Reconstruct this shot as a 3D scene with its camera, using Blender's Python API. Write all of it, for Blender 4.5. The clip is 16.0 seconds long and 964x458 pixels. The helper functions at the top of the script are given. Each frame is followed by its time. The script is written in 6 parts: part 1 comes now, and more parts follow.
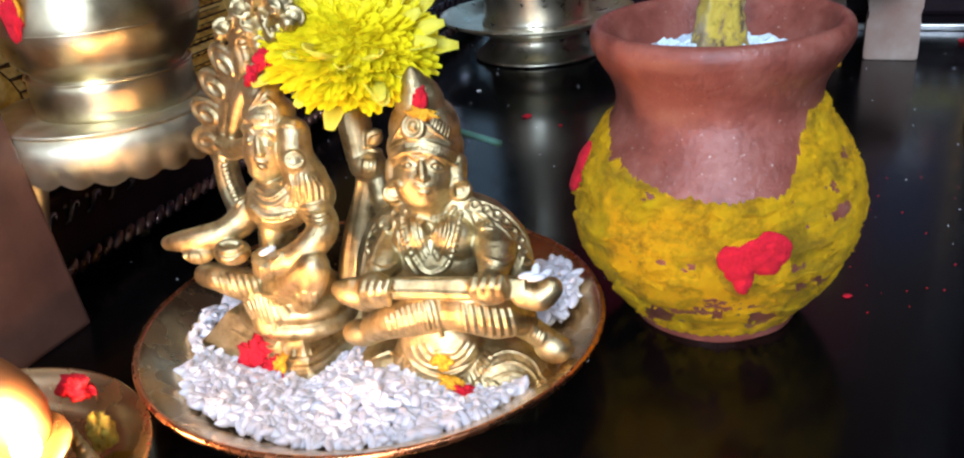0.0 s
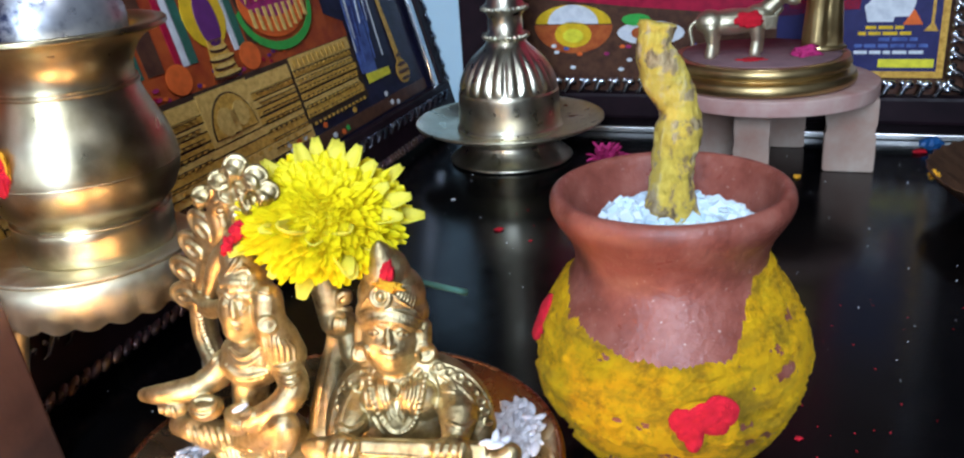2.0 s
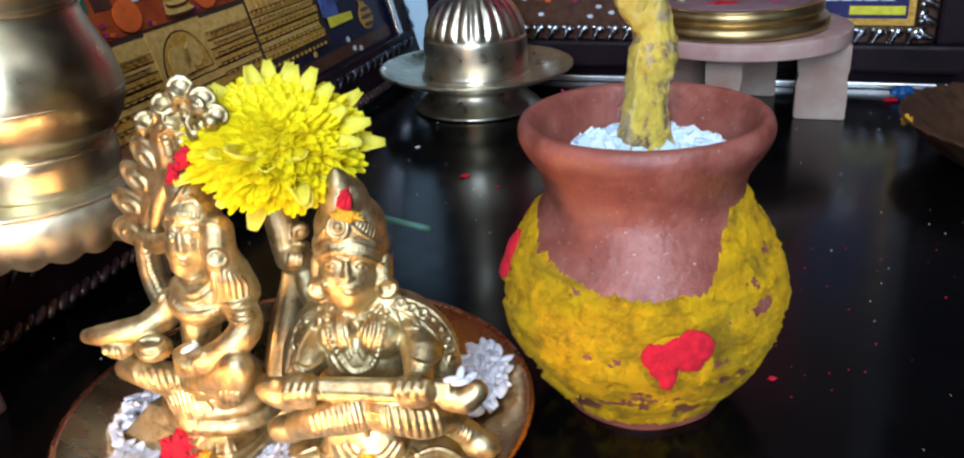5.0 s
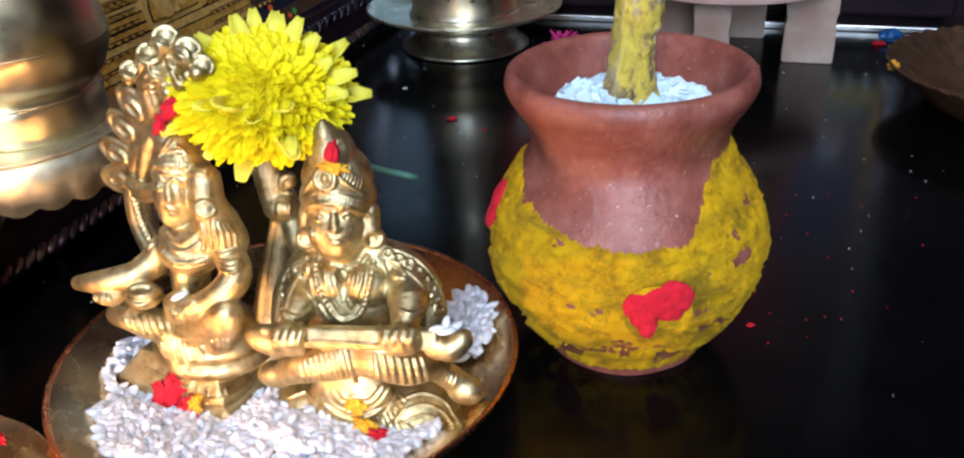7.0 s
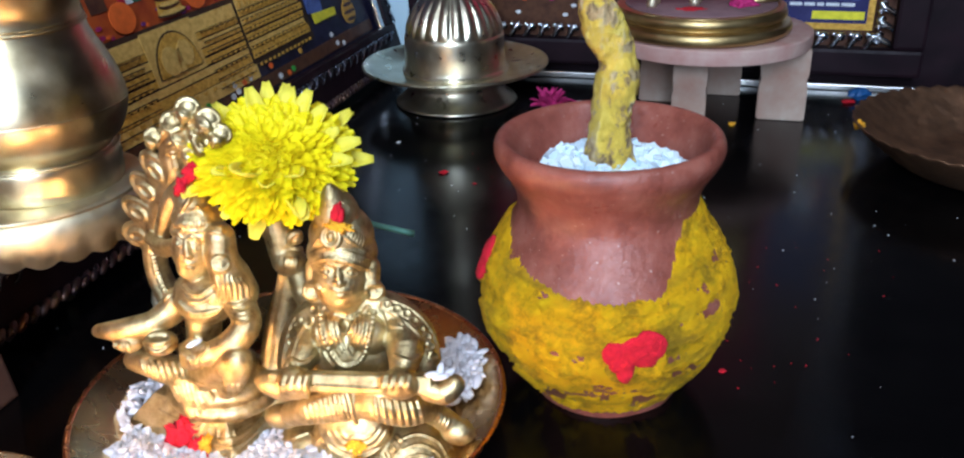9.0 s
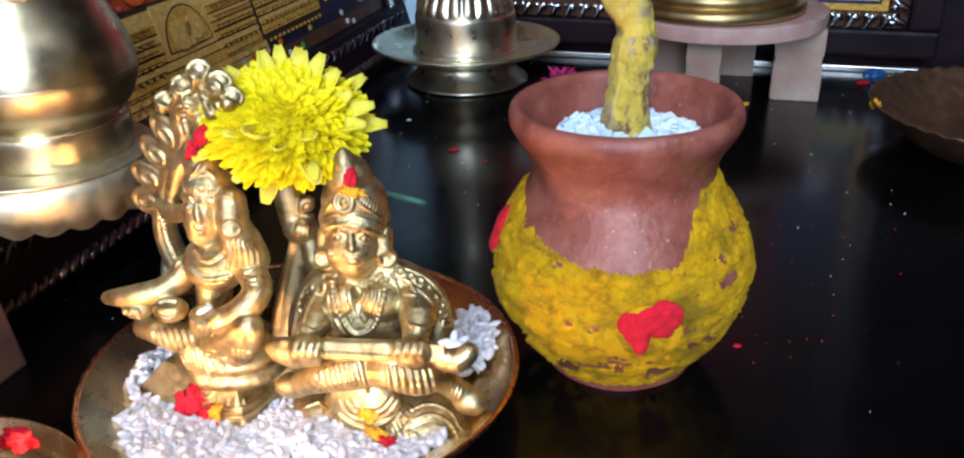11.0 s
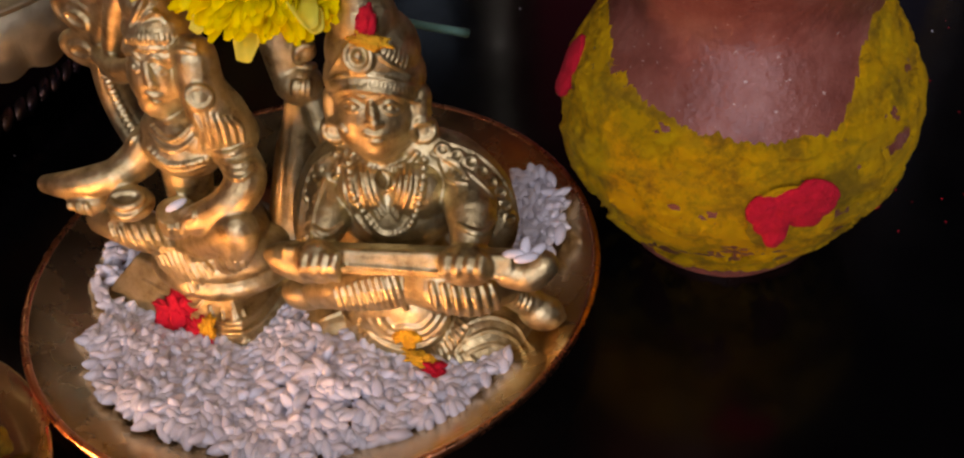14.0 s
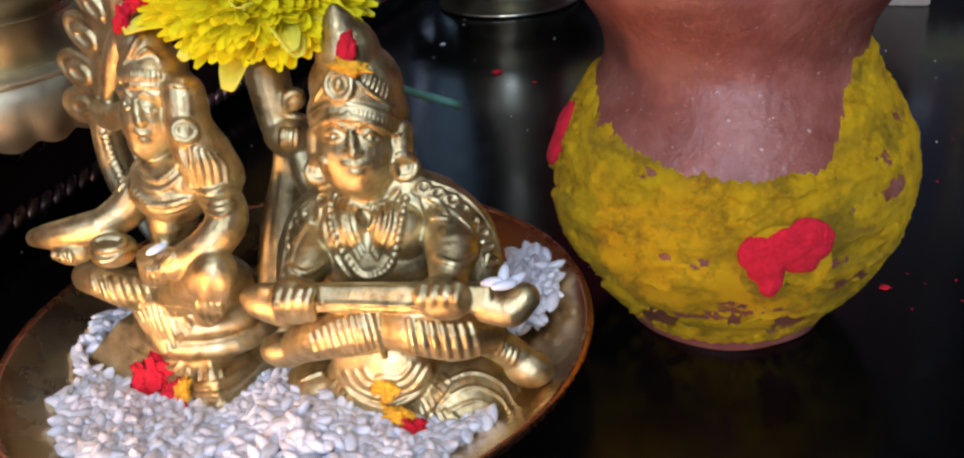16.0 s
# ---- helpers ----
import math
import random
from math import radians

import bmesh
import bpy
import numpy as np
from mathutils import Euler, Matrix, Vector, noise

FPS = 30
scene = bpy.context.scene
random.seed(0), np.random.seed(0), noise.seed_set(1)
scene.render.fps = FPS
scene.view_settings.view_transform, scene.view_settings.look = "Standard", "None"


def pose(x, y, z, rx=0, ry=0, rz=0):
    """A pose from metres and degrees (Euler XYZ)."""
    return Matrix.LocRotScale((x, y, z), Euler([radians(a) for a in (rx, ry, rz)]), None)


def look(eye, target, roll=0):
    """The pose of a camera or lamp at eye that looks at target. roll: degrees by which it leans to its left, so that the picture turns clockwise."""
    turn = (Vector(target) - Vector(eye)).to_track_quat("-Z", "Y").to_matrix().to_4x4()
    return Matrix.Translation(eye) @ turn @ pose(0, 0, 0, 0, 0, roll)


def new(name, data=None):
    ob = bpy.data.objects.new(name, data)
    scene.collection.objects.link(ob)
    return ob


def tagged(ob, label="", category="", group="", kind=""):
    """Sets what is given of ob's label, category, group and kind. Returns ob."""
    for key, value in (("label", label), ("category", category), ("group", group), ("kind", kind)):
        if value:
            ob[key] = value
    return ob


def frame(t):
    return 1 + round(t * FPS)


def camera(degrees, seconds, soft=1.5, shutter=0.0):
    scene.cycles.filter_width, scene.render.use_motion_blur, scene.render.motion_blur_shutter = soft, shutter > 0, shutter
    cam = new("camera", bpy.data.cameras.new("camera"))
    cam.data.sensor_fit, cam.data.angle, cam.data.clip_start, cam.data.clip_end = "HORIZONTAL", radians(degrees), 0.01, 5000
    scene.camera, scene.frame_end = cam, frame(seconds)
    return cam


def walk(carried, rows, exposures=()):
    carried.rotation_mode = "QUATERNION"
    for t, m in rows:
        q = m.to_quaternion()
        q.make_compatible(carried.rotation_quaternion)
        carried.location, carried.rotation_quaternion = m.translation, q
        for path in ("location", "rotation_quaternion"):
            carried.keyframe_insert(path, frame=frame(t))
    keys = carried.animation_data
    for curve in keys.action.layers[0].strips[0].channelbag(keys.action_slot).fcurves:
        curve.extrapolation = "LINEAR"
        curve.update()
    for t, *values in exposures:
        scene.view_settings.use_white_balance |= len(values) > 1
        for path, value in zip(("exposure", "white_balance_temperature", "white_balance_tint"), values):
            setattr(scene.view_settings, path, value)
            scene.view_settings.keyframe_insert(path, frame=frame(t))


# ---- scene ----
from mathutils.bvhtree import BVHTree

cam = camera(56.79, 16.0, soft=2.2)
PATH = [
    (0, pose(0.0404, -0.2738, 0.1714, 65.12, 4.09, -1.89)),
    (0.5, pose(0.0408, -0.2715, 0.1742, 65.72, 3.95, -1.87)),
    (1, pose(0.0423, -0.2755, 0.1870, 66.84, 3.74, -2.16)),
    (1.5, pose(0.0467, -0.2759, 0.2025, 68.65, 3.80, -2.40)),
    (2, pose(0.0486, -0.2748, 0.2084, 68.73, 3.48, -2.92)),
    (2.5, pose(0.0514, -0.2740, 0.2111, 68.60, 3.25, -3.59)),
    (3, pose(0.0510, -0.2741, 0.2072, 68.23, 3.04, -4.25)),
    (3.5, pose(0.0520, -0.2678, 0.1984, 67.50, 2.96, -4.60)),
    (4, pose(0.0504, -0.2669, 0.1956, 66.85, 2.87, -4.82)),
    (6.5, pose(0.0487, -0.2603, 0.1878, 64.96, 2.54, -5.05)),
    (7, pose(0.0499, -0.2656, 0.1984, 62.13, 2.13, -5.47)),
    (7.5, pose(0.0490, -0.2712, 0.2025, 61.31, 1.90, -5.73)),
    (8, pose(0.0468, -0.2823, 0.2119, 64.80, 1.91, -5.96)),
    (10.5, pose(0.0479, -0.2887, 0.2149, 64.88, 1.31, -5.79)),
    (11, pose(0.0442, -0.2862, 0.2055, 64.21, 1.37, -5.54)),
    (11.5, pose(0.0452, -0.2863, 0.2041, 63.54, 1.60, -5.26)),
    (12, pose(0.0445, -0.2887, 0.2043, 63.06, 1.86, -4.84)),
    (12.5, pose(0.0424, -0.2757, 0.1975, 63.19, 2.14, -4.42)),
    (13, pose(0.0454, -0.2371, 0.1838, 58.02, 2.09, -5.01)),
    (13.5, pose(0.0550, -0.2165, 0.1920, 49.36, 2.87, -5.93)),
    (14, pose(0.0373, -0.1950, 0.1865, 49.22, 3.06, -5.75)),
    (14.5, pose(0.0491, -0.1870, 0.1867, 51.36, 3.18, -5.69)),
    (15, pose(0.0568, -0.1900, 0.1699, 52.72, 3.06, -4.87)),
    (15.5, pose(0.0493, -0.2043, 0.1690, 53.59, 3.41, -4.05)),
    (16, pose(0.0465, -0.2133, 0.1507, 62.36, 4.06, -3.64)),
]
walk(cam, PATH, exposures=[(0.0, -0.1, 6080, 17), (0.5, 0.2, 6080, 16), (1.0, 0.42, 6080, 16), (1.5, 0.05, 6080, 16), (2.0, -0.06, 6080, 15), (12.5, -0.12, 6080, 16), (13.0, -0.35, 6500, 20),
                           (13.5, -0.92, 7100, 26), (14.0, -1.4, 7600, 36), (14.5, -1.5, 7100, 30), (15.0, -1.1, 6300, 25), (15.5, -1.02, 6050, 24), (16.0, -0.66, 6050, 18)])

# ---------------------------------------------------------------- light
world = bpy.data.worlds.new("room_air")
world.use_nodes = True
world.node_tree.nodes["Background"].inputs[0].default_value = (0.75, 0.85, 1.0, 1)
world.node_tree.nodes["Background"].inputs[1].default_value = 0.02
scene.world = world


def area_lamp(name, eye, target, sx, sy, watts, colour):
    data = bpy.data.lights.new(name, "AREA")
    data.shape, data.size, data.size_y, data.energy, data.color = "RECTANGLE", sx, sy, watts, colour
    ob = new(name, data)
    ob.matrix_world = look(eye, target)
    return ob


area_lamp("window_light", (-0.40, -1.90, 0.98), (0.05, 0.05, 0.05), 0.62, 1.2, 64, (0.70, 0.85, 1.0))
# added fill, no known source: brightens the room walls that the brass reflects
area_lamp("added_ceiling_fill", (0.2, -1.0, 1.9), (0.2, -0.95, 0.0), 1.2, 0.08, 22, (0.88, 0.94, 1.0))

# ---------------------------------------------------------------- materials


def material(name):
    m = bpy.data.materials.new(name)
    m.use_nodes = True
    return m, m.node_tree.nodes, m.node_tree.links, m.node_tree.nodes["Principled BSDF"]


def noise_tex(n, l, scale, detail=6, rough=0.6, coord="Object"):
    tc = n.new("ShaderNodeTexCoord")
    t = n.new("ShaderNodeTexNoise")
    t.inputs["Scale"].default_value, t.inputs["Detail"].default_value, t.inputs["Roughness"].default_value = scale, detail, rough
    l.new(tc.outputs[coord], t.inputs["Vector"])
    return t.outputs["Fac"]


def ramp(n, l, fac, stops):
    r = n.new("ShaderNodeValToRGB")
    e = r.color_ramp.elements
    while len(e) < len(stops):
        e.new(0.5)
    for k, (p, c) in zip(e, stops):
        k.position, k.color = p, (*c, 1)
    l.new(fac, r.inputs["Fac"])
    return r.outputs["Color"]


def grey(a):
    return (a, a, a)


def bump(n, l, b, height, strength, dist):
    u = n.new("ShaderNodeBump")
    u.inputs["Strength"].default_value, u.inputs["Distance"].default_value = strength, dist
    l.new(height, u.inputs["Height"])
    l.new(u.outputs["Normal"], b.inputs["Normal"])
    return u


def surface(name, stops, scale, rough=(0.4, 0.6), metal=0.0, bump_scale=None, bump_dist=0.0005, strength=0.5, detail=6, rough_scale=None, gloss=0.5):
    """A surface whose colour, gloss and relief vary by noise."""
    m, n, l, b = material(name)
    l.new(ramp(n, l, noise_tex(n, l, scale, detail), stops), b.inputs["Base Color"])
    r = n.new("ShaderNodeMapRange")
    r.inputs["From Min"].default_value, r.inputs["From Max"].default_value = 0.3, 0.7
    r.inputs["To Min"].default_value, r.inputs["To Max"].default_value = rough
    l.new(noise_tex(n, l, rough_scale or scale * 2.3, 5), r.inputs["Value"])
    l.new(r.outputs["Result"], b.inputs["Roughness"])
    b.inputs["Metallic"].default_value = metal
    b.inputs["Specular IOR Level"].default_value = gloss
    if bump_scale:
        bump(n, l, b, noise_tex(n, l, bump_scale, 6), strength, bump_dist)
    return m


def plain(name, colour, rough=0.5, metal=0.0):
    r, g, b = colour
    return surface(name, [(0.3, (r * 0.82, g * 0.82, b * 0.82)), (0.7, colour)], 90, (rough * 0.85, min(1, rough * 1.15)), metal)


IDOL = surface("cast_brass", [(0.30, (0.24, 0.17, 0.075)), (0.42, (0.46, 0.365, 0.185)), (0.58, (0.60, 0.50, 0.28)), (0.8, (0.74, 0.65, 0.41))], 190, (0.36, 0.54), 1.0, 650, 0.0005, 0.5)
BRASS = surface("polished_brass", [(0.3, (0.42, 0.33, 0.18)), (0.5, (0.62, 0.53, 0.33)), (0.75, (0.78, 0.71, 0.52))], 40, (0.26, 0.40), 1.0, 160, 0.0002, 0.2)
PLATE = surface("plate_brass", [(0.3, (0.56, 0.36, 0.15)), (0.55, (0.70, 0.51, 0.27)), (0.8, (0.76, 0.62, 0.40))], 30, (0.2, 0.32), 1.0, 300, 0.0002, 0.3)
STOOL_BRASS = surface("dull_brass", [(0.3, (0.62, 0.55, 0.36)), (0.7, (0.82, 0.76, 0.56))], 60, (0.38, 0.55), 1.0, 220, 0.0005, 0.4)
COPPER = surface("copper", [(0.3, (0.55, 0.22, 0.10)), (0.7, (0.8, 0.38, 0.2))], 90, (0.2, 0.35), 1.0)
SHELL = surface("worn_copper_shell", [(0.3, (0.45, 0.22, 0.10)), (0.7, (0.70, 0.40, 0.20))], 70, (0.42, 0.55), 0.9)
PALE_BRASS = surface("pale_brass", [(0.3, (0.50, 0.46, 0.33)), (0.5, (0.68, 0.64, 0.49)), (0.75, (0.84, 0.81, 0.68))], 40, (0.25, 0.38), 1.0, 160, 0.0002, 0.2)
DISH = surface("tarnished_copper", [(0.3, (0.15, 0.085, 0.055)), (0.55, (0.28, 0.15, 0.085)), (0.8, (0.42, 0.22, 0.12))], 55, (0.35, 0.55), 0.85, 120, 0.001, 0.5)
TABLE = surface("black_polished_top", [(0.4, (0.0012, 0.0012, 0.0014)), (0.75, (0.003, 0.0028, 0.003))], 25, (0.13, 0.22), 0.0, 900, 0.0001, 0.1, gloss=0.26)
WALLBLUE = surface("pale_blue_paint", [(0.3, (0.42, 0.60, 0.70)), (0.7, (0.50, 0.68, 0.76))], 8, (0.6, 0.8), 0.0, 200, 0.0005, 0.2)
CREAM = surface("tan_paint", [(0.3, (0.34, 0.31, 0.26)), (0.7, (0.42, 0.38, 0.32))], 4, (0.6, 0.8))
DARKWOOD = surface("dark_wood", [(0.3, (0.006, 0.003, 0.005)), (0.7, (0.018, 0.008, 0.012))], 30, (0.4, 0.55), 0.0, 150, 0.0004, 0.3, gloss=0.12)
BOARD = surface("brown_board", [(0.3, (0.09, 0.042, 0.030)), (0.7, (0.16, 0.075, 0.05))], 45, (0.3, 0.5), 0.0, 240, 0.0004, 0.35)
STOOLWOOD = surface("powdered_wood", [(0.25, (0.42, 0.20, 0.17)), (0.5, (0.48, 0.30, 0.26)), (0.75, (0.55, 0.42, 0.36))], 45, (0.6, 0.85), 0.0, 300, 0.0006, 0.5)
LEGWOOD = surface("pale_wood", [(0.25, (0.34, 0.18, 0.13)), (0.5, (0.38, 0.27, 0.21)), (0.75, (0.46, 0.38, 0.31))], 40, (0.6, 0.85), 0.0, 300, 0.0006, 0.5)
SILVER = surface("silver_gilt", [(0.3, (0.45, 0.47, 0.52)), (0.7, (0.75, 0.77, 0.8))], 200, (0.12, 0.3), 1.0)
DARK_SILVER = surface("blackened_silver", [(0.35, (0.05, 0.05, 0.08)), (0.7, (0.45, 0.47, 0.55))], 90, (0.15, 0.3), 1.0)
RAIL = surface("metal_strip", [(0.3, (0.40, 0.40, 0.39)), (0.7, (0.60, 0.60, 0.58))], 60, (0.3, 0.45), 1.0)
ROPE = surface("bronze_rope", [(0.3, (0.12, 0.09, 0.14)), (0.7, (0.35, 0.2, 0.12))], 70, (0.2, 0.4), 0.9)
CLAY = surface("terracotta", [(0.25, (0.17, 0.044, 0.030)), (0.5, (0.27, 0.078, 0.054)), (0.8, (0.38, 0.145, 0.105))], 90, (0.26, 0.46), 0.0, 380, 0.0010, 0.55)
_n, _l = CLAY.node_tree.nodes, CLAY.node_tree.links
grit = _n.new("ShaderNodeMix")
grit.data_type = "RGBA"
_old = _n["Principled BSDF"].inputs["Base Color"].links[0].from_socket
_l.new(_old, grit.inputs["A"])
grit.inputs["B"].default_value = (0.55, 0.38, 0.32, 1)
_l.new(ramp(_n, _l, noise_tex(_n, _l, 620, 2), [(0.69, grey(0.0)), (0.74, grey(0.8))]), grit.inputs["Factor"])
_l.new(grit.outputs["Result"], _n["Principled BSDF"].inputs["Base Color"])
KUMKUM = surface("red_powder", [(0.3, (0.50, 0.003, 0.012)), (0.7, (0.72, 0.008, 0.03))], 400, (0.9, 1.0), 0.0, 900, 0.001, 0.7)
PINK = surface("magenta_petals", [(0.3, (0.35, 0.01, 0.10)), (0.7, (0.62, 0.03, 0.2))], 200, (0.7, 0.9), 0.0, 500, 0.001, 0.6)
ORANGE = surface("orange_petals", [(0.3, (0.75, 0.16, 0.01)), (0.7, (0.9, 0.30, 0.02))], 200, (0.6, 0.8), 0.0, 500, 0.001, 0.6)
TURMERIC_DOT = surface("turmeric_dab", [(0.3, (0.70, 0.30, 0.01)), (0.7, (0.85, 0.45, 0.02))], 400, (0.9, 1.0), 0.0, 900, 0.001, 0.7)
STEM = surface("stem_green", [(0.3, (0.10, 0.28, 0.22)), (0.7, (0.16, 0.40, 0.33))], 150, (0.4, 0.6))
LIDMETAL = surface("mottled_metal", [(0.4, (0.05, 0.06, 0.12)), (0.52, (0.55, 0.57, 0.62)), (0.75, (0.75, 0.77, 0.8))], 70, (0.25, 0.4), 0.8)
OLIVE = surface("old_turmeric", [(0.3, (0.14, 0.10, 0.012)), (0.7, (0.34, 0.25, 0.02))], 300, (0.8, 1.0), 0.0, 700, 0.001, 0.6)
WICK = plain("wick_cotton", (0.5, 0.42, 0.3), 0.9)
GLASSY_BLUE = plain("blue_scrap", (0.02, 0.12, 0.35), 0.4)
WHITE_BIT = plain("white_bit", (0.7, 0.7, 0.72), 0.7)


def island_material(name, stops, rough, sub=0.0, bump_scale=None, coat=0.0, depth=0.0012):
    m, n, l, b = material(name)
    g = n.new("ShaderNodeNewGeometry")
    l.new(ramp(n, l, g.outputs["Random Per Island"], stops), b.inputs["Base Color"])
    b.inputs["Roughness"].default_value = rough
    b.inputs["Subsurface Weight"].default_value = sub
    b.inputs["Subsurface Radius"].default_value = (1.0, 1.0, 1.0)
    b.inputs["Subsurface Scale"].default_value = depth
    b.inputs["Coat Weight"].default_value = coat
    if bump_scale:
        bump(n, l, b, noise_tex(n, l, bump_scale, 4), 0.4, 0.0004)
    return m


RICE = island_material("raw_rice", [(0.0, (0.64, 0.64, 0.70)), (0.5, (0.73, 0.73, 0.79)), (1.0, (0.83, 0.83, 0.88))], 0.38, 0.45, depth=0.0014)
SALT = island_material("rock_salt", [(0.0, (0.62, 0.80, 0.92)), (1.0, (0.80, 0.93, 0.98))], 0.5)


def petal_material(name, c0, c1):
    m, n, l, b = material(name)
    g = n.new("ShaderNodeNewGeometry")
    col = ramp(n, l, g.outputs["Random Per Island"], [(0.0, c0), (1.0, c1)])
    l.new(col, b.inputs["Base Color"])
    b.inputs["Roughness"].default_value = 0.6
    tr = n.new("ShaderNodeBsdfTranslucent")
    l.new(col, tr.inputs["Color"])
    mix = n.new("ShaderNodeMixShader")
    mix.inputs["Fac"].default_value = 0.4
    l.new(b.outputs["BSDF"], mix.inputs[1])
    l.new(tr.outputs["BSDF"], mix.inputs[2])
    l.new(mix.outputs["Shader"], n["Material Output"].inputs["Surface"])
    return m


PETAL = petal_material("yellow_petals", (1.0, 0.88, 0.0), (1.0, 0.93, 0.002))
OUTER_PETAL = petal_material("pale_yellow_petals", (0.97, 0.88, 0.03), (0.98, 0.93, 0.24))


def turmeric_material():
    m, n, l, b = material("dried_turmeric_paste")
    big = noise_tex(n, l, 105, 8, 0.72)
    col = ramp(n, l, big, [(0.25, (0.24, 0.12, 0.012)), (0.36, (0.58, 0.30, 0.004)), (0.46, (0.92, 0.50, 0.001)), (0.7, (0.98, 0.60, 0.002))])
    tc = n.new("ShaderNodeTexCoord")
    mp = n.new("ShaderNodeMapping")
    mp.inputs["Scale"].default_value = (38, 38, 150)
    l.new(tc.outputs["Object"], mp.inputs["Vector"])
    st = n.new("ShaderNodeTexNoise")
    st.inputs["Scale"].default_value, st.inputs["Detail"].default_value = 1.0, 5
    l.new(mp.outputs["Vector"], st.inputs["Vector"])
    streak = ramp(n, l, st.outputs["Fac"], [(0.54, grey(0.0)), (0.70, grey(0.5))])
    mix = n.new("ShaderNodeMix")
    mix.data_type = "RGBA"
    l.new(streak, mix.inputs["Factor"])
    l.new(col, mix.inputs["A"])
    mix.inputs["B"].default_value = (0.25, 0.15, 0.02, 1)
    patch = n.new("ShaderNodeMix")
    patch.data_type = "RGBA"
    l.new(ramp(n, l, noise_tex(n, l, 34, 7, 0.7), [(0.50, grey(0.0)), (0.62, grey(0.8))]), patch.inputs["Factor"])
    l.new(mix.outputs["Result"], patch.inputs["A"])
    patch.inputs["B"].default_value = (0.27, 0.165, 0.008, 1)
    l.new(patch.outputs["Result"], b.inputs["Base Color"])
    b.inputs["Roughness"].default_value = 0.95
    b.inputs["Specular IOR Level"].default_value = 0.25
    bump(n, l, b, noise_tex(n, l, 420, 9, 0.82), 0.9, 0.0026)
    return m


TURMERIC = turmeric_material()


def root_material():
    m, n, l, b = material("turmeric_root_skin")
    tc = n.new("ShaderNodeTexCoord")
    mp = n.new("ShaderNodeMapping")
    mp.inputs["Scale"].default_value = (1.0, 1.0, 0.42)
    l.new(tc.outputs["Object"], mp.inputs["Vector"])
    t = n.new("ShaderNodeTexNoise")
    t.inputs["Scale"].default_value, t.inputs["Detail"].default_value, t.inputs["Roughness"].default_value = 190, 7, 0.68
    l.new(mp.outputs["Vector"], t.inputs["Vector"])
    col = ramp(n, l, t.outputs["Fac"], [(0.28, (0.08, 0.04, 0.02)), (0.35, (0.40, 0.26, 0.10)), (0.42, (0.70, 0.50, 0.06)), (0.56, (0.80, 0.61, 0.10)), (0.68, (0.72, 0.58, 0.28))])
    bark = n.new("ShaderNodeMix")
    bark.data_type = "RGBA"
    big = noise_tex(n, l, 95, 5, 0.6)
    l.new(ramp(n, l, big, [(0.52, grey(0.0)), (0.57, grey(1.0))]), bark.inputs["Factor"])
    l.new(col, bark.inputs["A"])
    l.new(ramp(n, l, t.outputs["Fac"], [(0.36, (0.12, 0.075, 0.035)), (0.46, (0.40, 0.28, 0.13)), (0.62, (0.68, 0.54, 0.30))]), bark.inputs["B"])
    l.new(bark.outputs["Result"], b.inputs["Base Color"])
    b.inputs["Roughness"].default_value = 0.7
    bump(n, l, b, t.outputs["Fac"], 1.0, 0.004)
    return m


ROOT = root_material()


def flame_material():
    m, n, l, b = material("flame")
    b.inputs["Base Color"].default_value = (1, 0.6, 0.2, 1)
    b.inputs["Emission Color"].default_value = (1.0, 0.50, 0.18, 1)
    b.inputs["Emission Strength"].default_value = 600
    return m


FLAME = flame_material()

# ---------------------------------------------------------------- mesh helpers


def part(name, bm, mat, parent=None, label="", smooth=True):
    """Links a bmesh as one mesh object, under a parent if given."""
    me = bpy.data.meshes.new(name)
    bmesh.ops.recalc_face_normals(bm, faces=bm.faces[:])
    bm.to_mesh(me)
    bm.free()
    me.materials.append(mat)
    if smooth:
        for p in me.polygons:
            p.use_smooth = True
    ob = new(name, me)
    if parent:
        ob.parent = parent
    if label:
        ob["label"] = label
    return ob


def root(name, x, y, z, rz=0.0):
    ob = new(name)
    ob.empty_display_size = 0.01
    ob.matrix_world = pose(x, y, z, 0, 0, rz)
    return ob


SHAPES = {}


def stamp(bm, kind, seg, m):
    """Adds a copy of a unit sphere, icosphere or cube, placed by m."""
    if (kind, seg) not in SHAPES:
        t = bmesh.new()
        if kind == "sphere":
            bmesh.ops.create_uvsphere(t, u_segments=seg, v_segments=max(6, seg // 2), radius=1)
        elif kind == "ico":
            bmesh.ops.create_icosphere(t, subdivisions=seg, radius=1)
        else:
            bmesh.ops.create_cube(t, size=1)
        t.verts.ensure_lookup_table()
        SHAPES[kind, seg] = [v.co.copy() for v in t.verts], [[v.index for v in f.verts] for f in t.faces]
        t.free()
    vs, fs = SHAPES[kind, seg]
    made = [bm.verts.new(m @ v) for v in vs]
    for f in fs:
        bm.faces.new([made[i] for i in f])


def ell(bm, c, r, rot=(0, 0, 0), seg=20):
    """An ellipsoid."""
    stamp(bm, "sphere", seg, Matrix.LocRotScale(c, Euler([radians(a) for a in rot]), r))


